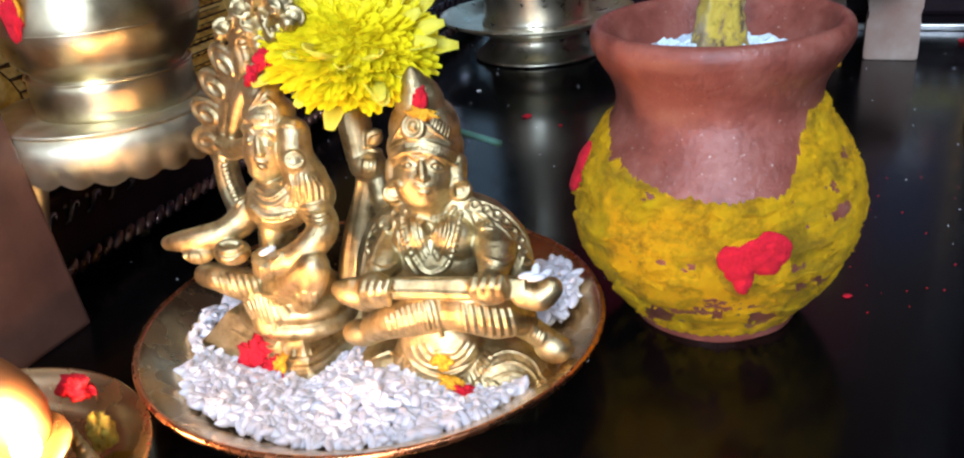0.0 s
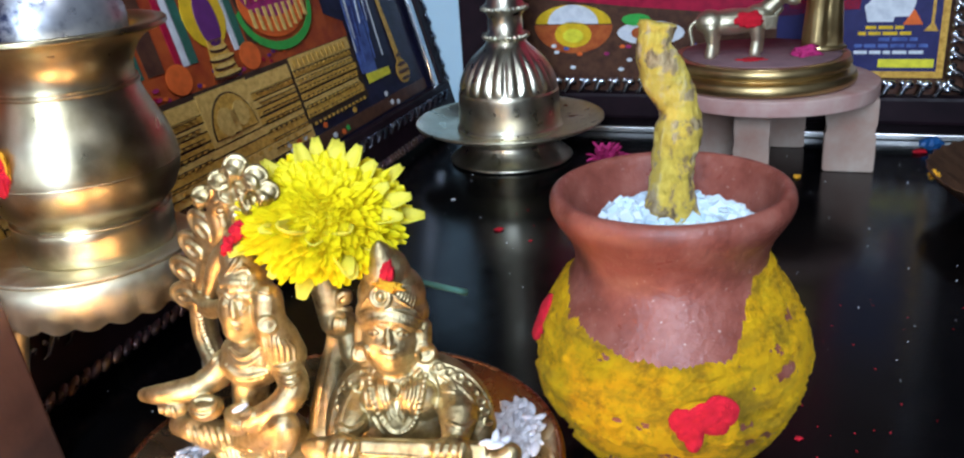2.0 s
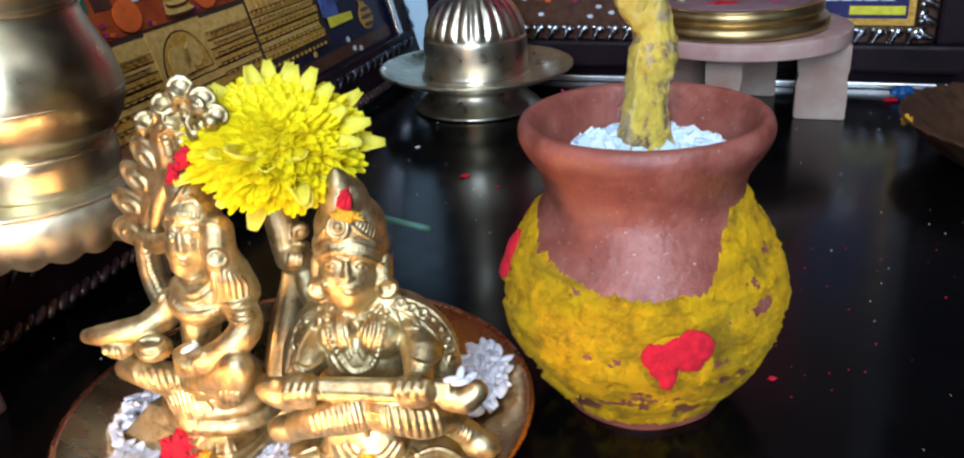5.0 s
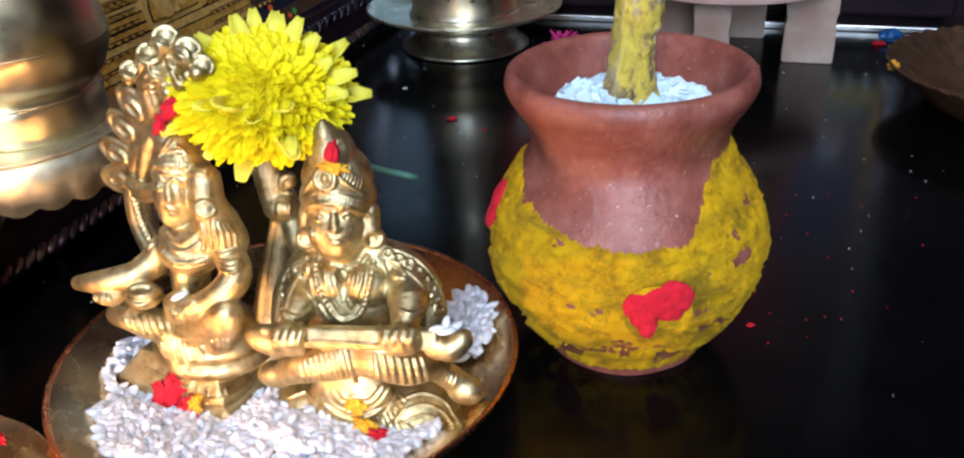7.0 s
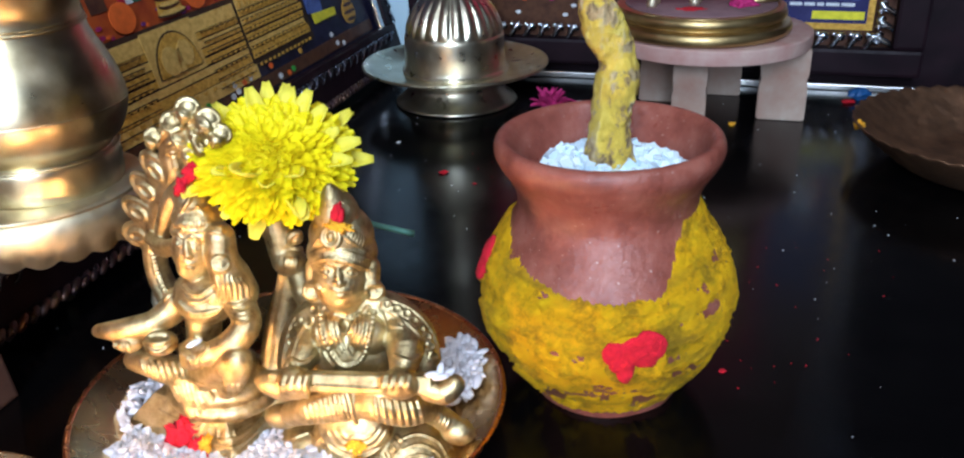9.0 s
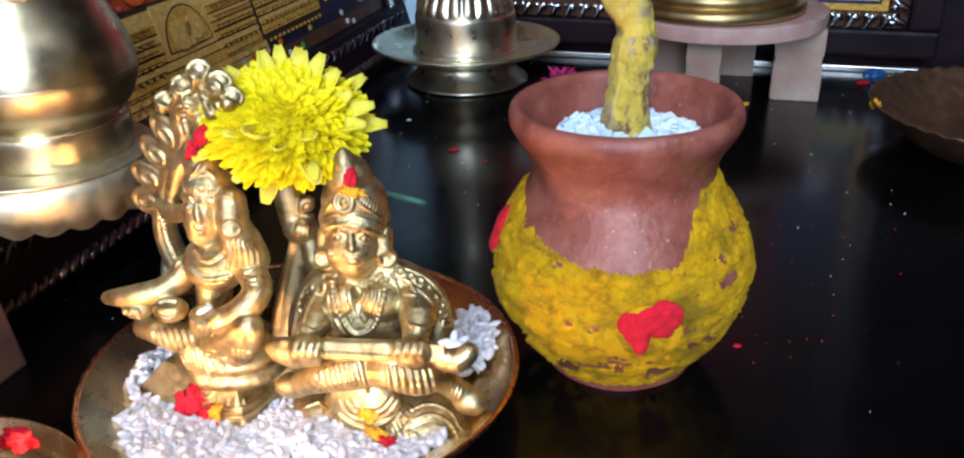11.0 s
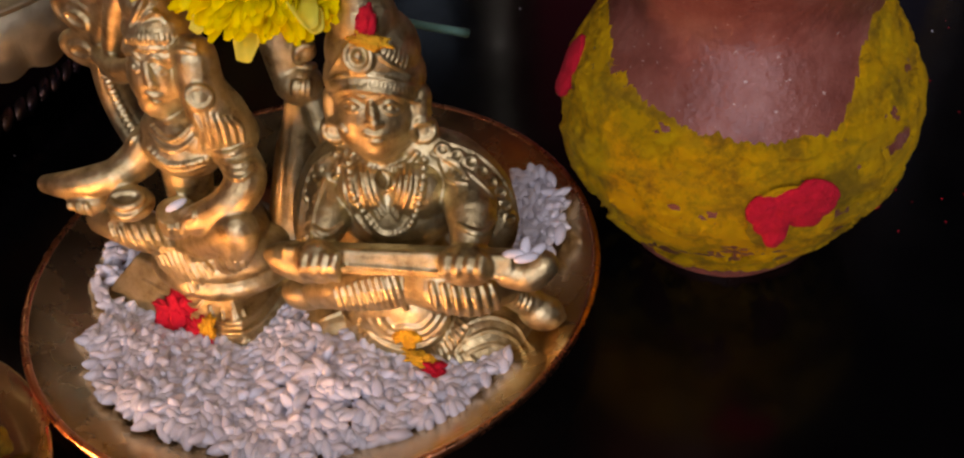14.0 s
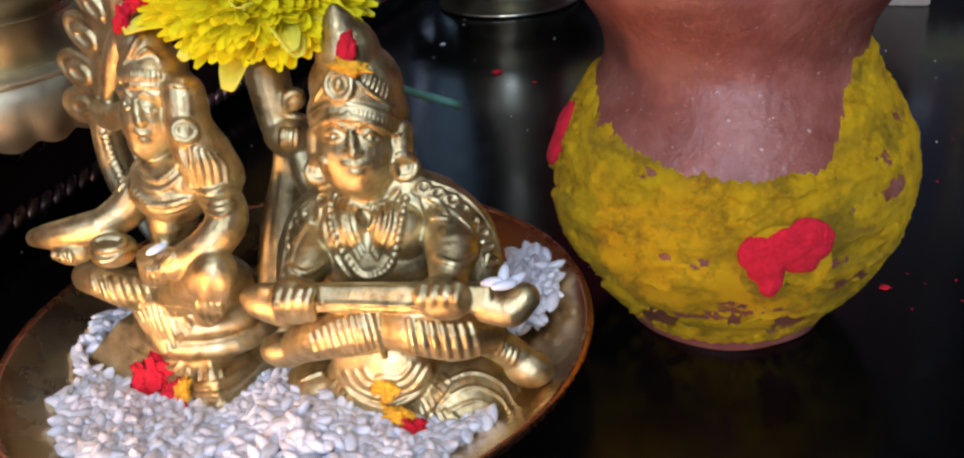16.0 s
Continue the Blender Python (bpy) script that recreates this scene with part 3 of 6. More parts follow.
on_back("printed_lampstand", [(0.236, 0.083), (0.246, 0.083), (0.2425, 0.089), (0.2425, 0.118), (0.2405, 0.118), (0.2405, 0.089)], "gold", 4)
on_back("printed_cloth", [(-0.06, 0.112), (0.02, 0.104), (0.13, 0.095), (0.19, 0.10), (0.19, 0.30), (-0.06, 0.30)], "crimson", 1)
on_back("printed_bowl", disc(-0.036, 0.090, 0.034, 0.024, 20, 180, 360), "claypot", 2)
on_back("printed_bowl_glow", disc(-0.036, 0.082, 0.016, 0.011), "yellow", 3)
on_back("printed_bowl_glow", disc(-0.036, 0.081, 0.009, 0.006), "lemon", 4)
on_back("printed_heap_rim", disc(-0.036, 0.091, 0.033, 0.016, 20, 0, 180), "yellow", 2)
on_back("printed_mound", disc(-0.036, 0.091, 0.022, 0.016, 20, 0, 180), "white", 3)
on_back("printed_leaf", disc(0.018, 0.094, 0.012, 0.005), "green", 3)
on_back("printed_dish", disc(0.030, 0.083, 0.028, 0.010), "white", 2)
on_back("printed_dish", disc(0.022, 0.083, 0.008, 0.005), "claypot", 3)
for k in range(26):
    on_back("printed_petal", disc(rnd.uniform(-0.07, 0.18), rnd.uniform(0.052, 0.075), 0.0026, 0.0016, 8), rnd.choice(["white", "white", "magenta", "orange", "water"]), 3)
for k in range(30):
    on_back("printed_dot", disc(rnd.uniform(-0.03, 0.17), rnd.uniform(0.115, 0.2), 0.0016, 0.0016, 8), "yellow", 3)

# ---------------------------------------------------------------- brass plate


def build_plate():
    base = root("brass_plate", 0, 0, 0)
    tagged(base, "round brass plate with raised rim holding rice and figurines", "plate")
    pr = profile_curve([(0.0001, 0.0032), (0.03, 0.0032), (0.052, 0.0034), (0.060, 0.0052), (0.0715, 0.0125), (0.0785, 0.0168), (0.0800, 0.0172), (0.0806, 0.0162), (0.0796, 0.0150), (0.072, 0.0102), (0.061, 0.0035), (0.052, 0.0006), (0.03, 0.0006), (0.0001, 0.0006)], 4)
    part("dish", lathe(pr, 96), PLATE, base)
    ring = [(0.0799 + 0.0011 * math.cos(a), 0.0168 + 0.0011 * math.sin(a)) for a in (2 * math.pi * i / 10 for i in range(10))]
    part("rolled_rim", lathe(ring, 96, close=True), COPPER, base, "coppery rolled rim")


build_plate()


def voxel_skin(ob, size, smooth=2):
    r = ob.modifiers.new("skin", "REMESH")
    r.mode, r.voxel_size, r.use_smooth_shade = "VOXEL", size, True
    s = ob.modifiers.new("soft", "SMOOTH")
    s.factor, s.iterations = 0.4, smooth


# ---------------------------------------------------------------- figurines: one mesh each
def along(pts, t):
    """The point at share t of a line of points."""
    k = min(int(t * (len(pts) - 1)), len(pts) - 2)
    return Vector(pts[k]).lerp(Vector(pts[k + 1]), t * (len(pts) - 1) - k)


class Casting:
    """Rounded masses fused into one soft skin, with lines and beads pressed onto it along a slant."""

    def __init__(self, turn, slant):
        self.body, self.marks, self.turn, self.slant = bmesh.new(), [], turn, Vector(slant).normalized()

    def mass(self, c, r, rx=0, ry=0, turn=None):
        ell(self.body, c, r, (rx, ry, self.turn if turn is None else turn), 30)

    def limb(self, pts, radii):
        line = smooth_curve(pts, 4)
        limb(self.body, line, [along([(r, 0, 0) for r in radii], i / (len(line) - 1)).x for i in range(len(line))])

    def line(self, pts, r):
        self.marks.append(("line", smooth_curve(pts, 5), r))

    def dots(self, pts, r, step):
        line = smooth_curve(pts, 8)
        length = sum((b - a).length for a, b in zip(line, line[1:]))
        k = max(2, round(length / step))
        self.marks.append(("dots", [along(line, i / k) for i in range(k + 1)], r))

    def ticks(self, a, b, k, r):
        a, b = smooth_curve(a, 6), smooth_curve(b, 6)
        for i in range(k):
            p, q = along(a, (i + 0.5) / k), along(b, (i + 0.5) / k)
            self.marks.append(("line", [p.lerp(q, j / 4) for j in range(5)], r))

    def ring(self, c, r, t, flat=1.0):
        c = Vector(c)
        self.marks.append(("loop", [c + Vector((r * math.cos(a), 0, r * flat * math.sin(a))) for a in (2 * math.pi * i / 18 for i in range(19))], t))

    def face(self, c, w, h):
        """Brows, lids, nose, lips and chin round the point between the eyes; w half the eyes' distance, h from there to the lips."""
        c, side, up = Vector(c), Vector((math.cos(radians(self.turn)), math.sin(radians(self.turn)), 0)), Vector((0, 0, 1))

        def at(u, v):
            return c + side * (u * w) + up * (v * h)
        for s in (-1, 1):
            self.line([at(s * 0.30, 0.36), at(s * 1.0, 0.58), at(s * 1.85, 0.26)], 0.00055)
            self.line([at(s * 0.45, 0.02), at(s * 1.05, 0.26), at(s * 1.75, 0.02)], 0.00050)
            self.line([at(s * 0.45, 0.02), at(s * 1.05, -0.14), at(s * 1.75, 0.02)], 0.00046)
            self.marks.append(("dots", [at(s * 1.05, 0.04)], 0.00062))
            self.marks.append(("dots", [at(s * 0.34, -0.56)], 0.00062))
        self.line([at(0, 0.30), at(0, -0.20), at(0, -0.58)], 0.00115)
        self.marks.append(("dots", [at(0, -0.55)], 0.00120))
        self.line([at(-0.72, -0.92), at(0, -0.98), at(0.72, -0.92)], 0.00068)
        self.line([at(-0.48, -1.18), at(0, -1.24), at(0.48, -1.18)], 0.00072)
        self.marks.append(("dots", [at(0, 0.85)], 0.00070))

    def finish(self, name, voxel, soft, label):
        tmp = part("casting", self.body, IDOL)
        r = tmp.modifiers.new("skin", "REMESH")
        r.mode, r.voxel_size, r.use_smooth_shade = "VOXEL", voxel, True
        sm = tmp.modifiers.new("soft", "SMOOTH")
        sm.factor, sm.iterations = 0.5, soft
        fused = bpy.data.meshes.new_from_object(tmp.evaluated_get(bpy.context.evaluated_depsgraph_get()))
        bpy.data.objects.remove(tmp)
        bm = bmesh.new()
        bm.from_mesh(fused)
        tree = BVHTree.FromBMesh(bm)
        for kind, pts, radius in self.marks:
            radius *= 1.22
            found = []
            for p in pts:
                hit = tree.ray_cast(Vector(p) - self.slant * 0.09, self.slant)[0]
                if hit and (not found or kind == "dots" or (hit - found[-1]).length < 0.006):
                    found.append(hit)
            if kind == "dots":
                for p in found:
                    ell(bm, p, (radius, radius, radius), seg=8)
            elif len(found) > 2:
                k = len(found)
                tube(bm, found, [radius * (1 if kind == "loop" else 0.45 + 0.55 * math.sin(math.pi * (i + 0.5) / k)) for i in range(k)], 8)
        me = bpy.data.meshes.new(name)
        bm.to_mesh(me)
        bm.free()
        tmp = new("casting", me)
        r = tmp.modifiers.new("skin", "REMESH")
        r.mode, r.voxel_size, r.use_smooth_shade = "VOXEL", 0.00030, True
        sm = tmp.modifiers.new("soft", "SMOOTH")
        sm.factor, sm.iterations = 0.5, 2
        whole = bpy.data.meshes.new_from_object(tmp.evaluated_get(bpy.context.evaluated_depsgraph_get()))
        bpy.data.objects.remove(tmp)
        bpy.data.meshes.remove(fused)
        whole.name = name
        whole.materials.clear()
        whole.materials.append(IDOL)
        for p in whole.polygons:
            p.use_smooth = True
        return tagged(new(name, whole), label, "figurine")


def seated_figure():
    """A seated figurine with a lute across the lap, cast in one piece."""
    f = Casting(-16.5, (-0.06, 0.87, -0.49))
    # spread skirt: low seat and two knees
    f.mass((0.0259, -0.0140, -0.0068), (0.0315, 0.0250, 0.0085))
    f.mass((0.0431, -0.0253, 0.0034), (0.0170, 0.0180, 0.0160))
    f.mass((0.0067, -0.0166, 0.0014), (0.0130, 0.0140, 0.0125))
    f.mass((0.0242, -0.0260, 0.0117), (0.0165, 0.0110, 0.0120))
    f.mass((0.0268, -0.0142, 0.0131), (0.0190, 0.0130, 0.0130))
    # folded legs with pleats
    f.limb([(0.0035, -0.0240, 0.0240), (0.0122, -0.0308, 0.0309), (0.0221, -0.0347, 0.0348), (0.0277, -0.0322, 0.0331)], [0.0050, 0.0064, 0.0072, 0.0060])
    f.limb([(0.0250, -0.0325, 0.0335), (0.0336, -0.0381, 0.0360), (0.0427, -0.0388, 0.0336), (0.0500, -0.0336, 0.0290)], [0.0058, 0.0072, 0.0074, 0.0056])
    f.ticks([(0.0058, -0.0080, 0.0187), (0.0148, -0.0107, 0.0240), (0.0229, -0.0131, 0.0260)], [(0.0071, -0.0084, 0.0094), (0.0170, -0.0113, 0.0111), (0.0246, -0.0136, 0.0137)], 10, 0.00075)
    f.ticks([(0.0296, -0.0151, 0.0256), (0.0406, -0.0183, 0.0247), (0.0505, -0.0213, 0.0263)], [(0.0308, -0.0154, 0.0122), (0.0421, -0.0188, 0.0119), (0.0537, -0.0222, 0.0154)], 9, 0.00090)
    # apron: hanging arcs with a ticked border
    f.mass((0.0240, -0.0322, 0.0211), (0.0130, 0.0060, 0.0090))
    for k in range(4):
        f.line([(0.0112 + 0.00238 * k, -0.0096 - 0.00071 * k, 0.0082 + 0.00056 * k), (0.0142 + 0.00206 * k, -0.0105 - 0.00061 * k, 0.0012 + 0.00197 * k), (0.0224 + 0.00027 * k, -0.0129 - 0.00008 * k, -0.0018 + 0.00318 * k), (0.0313 - 0.00149 * k, -0.0156 + 0.00044 * k, 0.0033 + 0.00151 * k), (0.0367 - 0.00203 * k, -0.0172 + 0.00060 * k, 0.0118 + 0.00004 * k)], 0.00085)
    f.ticks([(0.0099, -0.0092, 0.0052), (0.0159, -0.0110, -0.0009), (0.0232, -0.0132, -0.0028), (0.0311, -0.0155, 0.0005), (0.0379, -0.0175, 0.0092)], [(0.0077, -0.0086, 0.0021), (0.0141, -0.0105, -0.0052), (0.0229, -0.0131, -0.0069), (0.0320, -0.0158, -0.0031), (0.0400, -0.0181, 0.0072)], 24, 0.00050)
    f.line([(0.0072, -0.0084, 0.0015), (0.0140, -0.0104, -0.0063), (0.0228, -0.0130, -0.0081), (0.0324, -0.0159, -0.0039), (0.0404, -0.0183, 0.0067)], 0.00065)
    # fanned pleats under the apron, folds on the knees
    f.ticks([(0.0296, -0.0151, -0.0049), (0.0349, -0.0166, -0.0013), (0.0390, -0.0178, -0.0022)], [(0.0312, -0.0156, -0.0140), (0.0384, -0.0177, -0.0119), (0.0443, -0.0194, -0.0081)], 5, 0.00105)
    for k in range(3):
        f.line([(0.0353 + 0.00115 * k, -0.0168 - 0.00034 * k, 0.0050 - 0.00324 * k), (0.0446 + 0.00024 * k, -0.0195 - 0.00007 * k, 0.0094 - 0.00386 * k), (0.0525 - 0.00084 * k, -0.0218 + 0.00025 * k, 0.0060 - 0.00402 * k), (0.0557 - 0.00147 * k, -0.0228 + 0.00044 * k, -0.0032 - 0.00305 * k)], 0.00050)
    f.line([(0.0405, -0.0183, -0.0151), (0.0511, -0.0214, -0.0107), (0.0570, -0.0232, -0.0027), (0.0569, -0.0232, 0.0057)], 0.00070)
    f.line([(-0.0027, -0.0055, -0.0076), (0.0031, -0.0072, -0.0098), (0.0117, -0.0098, -0.0072), (0.0163, -0.0111, -0.0096)], 0.00090)
    f.line([(0.0089, -0.0089, -0.0117), (0.0154, -0.0108, -0.0067), (0.0185, -0.0118, -0.0116)], 0.00090)
    f.line([(-0.0003, -0.0062, 0.0023), (0.0059, -0.0081, 0.0053), (0.0093, -0.0090, 0.0035)], 0.00060)
    # feet
    f.mass((-0.0011, -0.0206, 0.0204), (0.0072, 0.0050, 0.0046), 0, -4)
    for k in range(4):
        f.line([(-0.0094 - 0.00015 * k, -0.0035 + 0.00004 * k, 0.0098 - 0.00115 * k), (-0.0044 - 0.00021 * k, -0.0050 + 0.00006 * k, 0.0120 - 0.00171 * k), (0.0014 - 0.00020 * k, -0.0067 + 0.00006 * k, 0.0133 - 0.00170 * k)], 0.00042)
    f.limb([(0.0500, -0.0315, 0.0265), (0.0534, -0.0326, 0.0238), (0.0575, -0.0338, 0.0206)], [0.0050, 0.0042, 0.0042])
    f.mass((0.0599, -0.0345, 0.0178), (0.0064, 0.0050, 0.0050), 0, 14)
    f.limb([(0.0620, -0.0351, 0.0172), (0.0650, -0.0360, 0.0168)], [0.0030, 0.0015])
    f.ticks([(0.0524, -0.0218, 0.0201), (0.0573, -0.0233, 0.0175)], [(0.0507, -0.0213, 0.0156), (0.0554, -0.0227, 0.0124)], 4, 0.00060)
    # trunk and cape
    f.mass((0.0238, -0.0154, 0.0303), (0.0150, 0.0110, 0.0140))
    f.mass((0.0251, -0.0169, 0.0452), (0.0170, 0.0108, 0.0130))
    f.mass((0.0257, -0.0139, 0.0534), (0.0175, 0.0092, 0.0088))
    f.mass((0.0191, -0.0203, 0.0526), (0.0070, 0.0056, 0.0072))
    f.mass((0.0318, -0.0241, 0.0533), (0.0070, 0.0056, 0.0072))
    f.limb([(0.0323, -0.0148, 0.0607), (0.0409, -0.0174, 0.0570), (0.0476, -0.0215, 0.0505), (0.0500, -0.0253, 0.0422), (0.0492, -0.0271, 0.0356)], [0.0056, 0.0068, 0.0070, 0.0060, 0.0046])
    f.limb([(0.0181, -0.0106, 0.0581), (0.0103, -0.0083, 0.0520), (0.0049, -0.0077, 0.0430), (0.0021, -0.0090, 0.0334), (0.0021, -0.0121, 0.0274)], [0.0054, 0.0062, 0.0060, 0.0052, 0.0042])
    for a, b in (([(0.0384, -0.0177, 0.0636), (0.0473, -0.0203, 0.0595), (0.0532, -0.0220, 0.0513), (0.0556, -0.0228, 0.0407)], [(0.0354, -0.0168, 0.0595), (0.0433, -0.0191, 0.0554), (0.0488, -0.0208, 0.0485), (0.0509, -0.0214, 0.0395)]), ([(0.0133, -0.0102, 0.0592), (0.0061, -0.0081, 0.0532), (0.0019, -0.0069, 0.0443), (-0.0013, -0.0059, 0.0330)], [(0.0161, -0.0111, 0.0570), (0.0099, -0.0092, 0.0515), (0.0059, -0.0080, 0.0436), (0.0029, -0.0071, 0.0335)])):
        f.line(a, 0.00055)
        f.line(b, 0.00055)
        mid = [Vector(p).lerp(Vector(q), 0.5) for p, q in zip(a, b)]
        for i in range(8):
            f.ring(along(mid, (i + 0.5) / 8), 0.0014, 0.00050)
    # blouse: beaded hem, folds, pendants and shoulder leaf
    f.dots([(0.0151, -0.0108, 0.0554), (0.0155, -0.0109, 0.0463), (0.0191, -0.0119, 0.0376), (0.0226, -0.0130, 0.0354), (0.0280, -0.0146, 0.0390), (0.0314, -0.0156, 0.0484), (0.0338, -0.0163, 0.0577)], 0.00085, 0.0017)
    f.line([(0.0136, -0.0103, 0.0561), (0.0136, -0.0103, 0.0453), (0.0175, -0.0115, 0.0354), (0.0227, -0.0130, 0.0333), (0.0292, -0.0149, 0.0371), (0.0330, -0.0161, 0.0478), (0.0355, -0.0168, 0.0578)], 0.00060)
    for k in range(3):
        f.line([(0.0178 + 0.00131 * k, -0.0116 - 0.00039 * k, 0.0564 + 0.00011 * k), (0.0183 + 0.00133 * k, -0.0117 - 0.00039 * k, 0.0483 + 0.00012 * k), (0.0206 + 0.00099 * k, -0.0124 - 0.00029 * k, 0.0399 + 0.00112 * k)], 0.00065)
        f.line([(0.0307 - 0.00129 * k, -0.0154 + 0.00038 * k, 0.0567 - 0.00011 * k), (0.0288 - 0.00131 * k, -0.0148 + 0.00039 * k, 0.0487 - 0.00012 * k), (0.0250 - 0.00058 * k, -0.0137 + 0.00017 * k, 0.0403 + 0.00097 * k)], 0.00065)
    f.ring((0.0234, -0.0132, 0.0517), 0.0024, 0.00060, 1.3)
    f.dots([(0.0167, -0.0112, 0.0580), (0.0201, -0.0122, 0.0554), (0.0241, -0.0134, 0.0547), (0.0290, -0.0149, 0.0561), (0.0322, -0.0158, 0.0593)], 0.00075, 0.0015)
    f.line([(0.0381, -0.0176, 0.0588), (0.0413, -0.0185, 0.0571), (0.0432, -0.0191, 0.0534)], 0.00085)
    f.ticks([(0.0380, -0.0176, 0.0573), (0.0424, -0.0188, 0.0533)], [(0.0386, -0.0177, 0.0535), (0.0410, -0.0185, 0.0522)], 4, 0.00060)
    f.line([(0.0376, -0.0174, 0.0578), (0.0390, -0.0178, 0.0530), (0.0432, -0.0191, 0.0524)], 0.00070)
    f.ring((0.0100, -0.0093, 0.0525), 0.0022, 0.00055)
    # sleeves and arms
    f.limb([(0.0098, -0.0134, 0.0481), (0.0093, -0.0216, 0.0463), (0.0061, -0.0279, 0.0441)], [0.0060, 0.0056, 0.0040])
    f.limb([(0.0431, -0.0232, 0.0528), (0.0439, -0.0318, 0.0506), (0.0423, -0.0397, 0.0479)], [0.0066, 0.0064, 0.0042])
    f.line([(0.0042, -0.0075, 0.0373), (0.0076, -0.0086, 0.0355), (0.0120, -0.0099, 0.0385)], 0.00085)
    f.line([(0.0387, -0.0178, 0.0421), (0.0437, -0.0192, 0.0400), (0.0486, -0.0207, 0.0430)], 0.00085)
    # lute, its carved ends and the fingers on it
    box(f.body, (0, 0, 0), (0.0570, 0.0062, 0.0066), Matrix.Translation((0.0254, -0.0373, 0.0438)) @ pose(0, 0, 0, -24, -4.0, -16.5), 0.0012)
    f.limb([(0.0027, -0.0300, 0.0398), (-0.0027, -0.0279, 0.0399), (-0.0057, -0.0265, 0.0403)], [0.0056, 0.0044, 0.0026])
    f.limb([(0.0511, -0.0449, 0.0433), (0.0558, -0.0458, 0.0430), (0.0591, -0.0462, 0.0454)], [0.0040, 0.0046, 0.0036])
    f.mass((0.0064, -0.0338, 0.0429), (0.0060, 0.0046, 0.0062))
    f.mass((0.0412, -0.0446, 0.0464), (0.0066, 0.0046, 0.0054))
    for k in range(4):
        f.limb([(0.0038 + 0.00250 * k, -0.0356 - 0.00074 * k, 0.0467 + 0.00026 * k), (0.0028 + 0.00250 * k, -0.0374 - 0.00074 * k, 0.0441 + 0.00026 * k), (0.0027 + 0.00254 * k, -0.0347 - 0.00075 * k, 0.0385 + 0.00028 * k)], [0.0013, 0.0014, 0.0011])
        f.limb([(0.0371 + 0.00256 * k, -0.0455 - 0.00076 * k, 0.0501 + 0.00026 * k), (0.0364 + 0.00256 * k, -0.0473 - 0.00076 * k, 0.0481 + 0.00027 * k), (0.0371 + 0.00259 * k, -0.0449 - 0.00077 * k, 0.0432 + 0.00028 * k)], [0.0013, 0.0014, 0.0011])
    f.line([(0.0084, -0.0088, 0.0279), (0.0209, -0.0125, 0.0284), (0.0332, -0.0161, 0.0289)], 0.00050)
    # upright ridged neck of the instrument beside the shoulder, and the fist on it
    f.limb([(-0.0064, -0.0002, 0.0063), (-0.0062, 0.0039, 0.0191), (-0.0043, 0.0075, 0.0332), (0.0007, 0.0081, 0.0510), (0.0047, 0.0069, 0.0652)], [0.0055, 0.0066, 0.0062, 0.0050, 0.0040])
    f.limb([(-0.0100, -0.0013, 0.0145), (-0.0090, 0.0026, 0.0284), (-0.0050, 0.0056, 0.0450), (-0.0002, 0.0063, 0.0584), (0.0016, 0.0057, 0.0660)], [0.0018, 0.0021, 0.0021, 0.0019, 0.0018])
    f.limb([(0.0128, -0.0038, 0.0513), (0.0087, 0.0036, 0.0565), (0.0070, 0.0052, 0.0646)], [0.0048, 0.0044, 0.0040])
    f.mass((0.0042, 0.0055, 0.0691), (0.0066, 0.0054, 0.0056))
    f.ticks([(0.0042, -0.0075, 0.0776), (0.0089, -0.0089, 0.0779)], [(0.0031, -0.0072, 0.0724), (0.0079, -0.0086, 0.0727)], 4, 0.00075)
    f.limb([(0.0021, 0.0077, 0.0717), (0.0015, 0.0089, 0.0780), (0.0008, 0.0102, 0.0841)], [0.0052, 0.0056, 0.0058])
    f.ring((0.0093, -0.0090, 0.0845), 0.0030, 0.00100)
    f.mass((0.0076, 0.0040, 0.0790), (0.0030, 0.0030, 0.0030))
    # neck and head
    f.limb([(0.0244, -0.0135, 0.0577), (0.0247, -0.0157, 0.0653)], [0.0070, 0.0066])
    f.mass((0.0240, -0.0165, 0.0711), (0.0098, 0.0096, 0.0108))
    f.mass((0.0234, -0.0200, 0.0678), (0.0064, 0.0058, 0.0056))
    f.mass((0.0244, -0.0083, 0.0694), (0.0122, 0.0085, 0.0115))
    f.face((0.0231, -0.0132, 0.0719), 0.0043, 0.0070)
    for c in ((0.0134, -0.0103, 0.0645), (0.0344, -0.0165, 0.0661)):
        f.mass(c, (0.0042, 0.0034, 0.0042))
        f.ring(c, 0.0028, 0.00085)
    f.limb([(0.0144, -0.0116, 0.0750), (0.0142, -0.0126, 0.0704)], [0.0026, 0.0028])
    f.limb([(0.0346, -0.0176, 0.0764), (0.0340, -0.0185, 0.0718)], [0.0030, 0.0032])
    # tall pointed cap with a ticked band and a gem
    f.mass((0.0249, -0.0126, 0.0800), (0.0122, 0.0112, 0.0092))
    f.mass((0.0252, -0.0117, 0.0857), (0.0112, 0.0104, 0.0110))
    f.mass((0.0246, -0.0126, 0.0928), (0.0078, 0.0074, 0.0100))
    f.limb([(0.0242, -0.0135, 0.0960), (0.0235, -0.0143, 0.1013), (0.0231, -0.0152, 0.1049)], [0.0056, 0.0038, 0.0015])
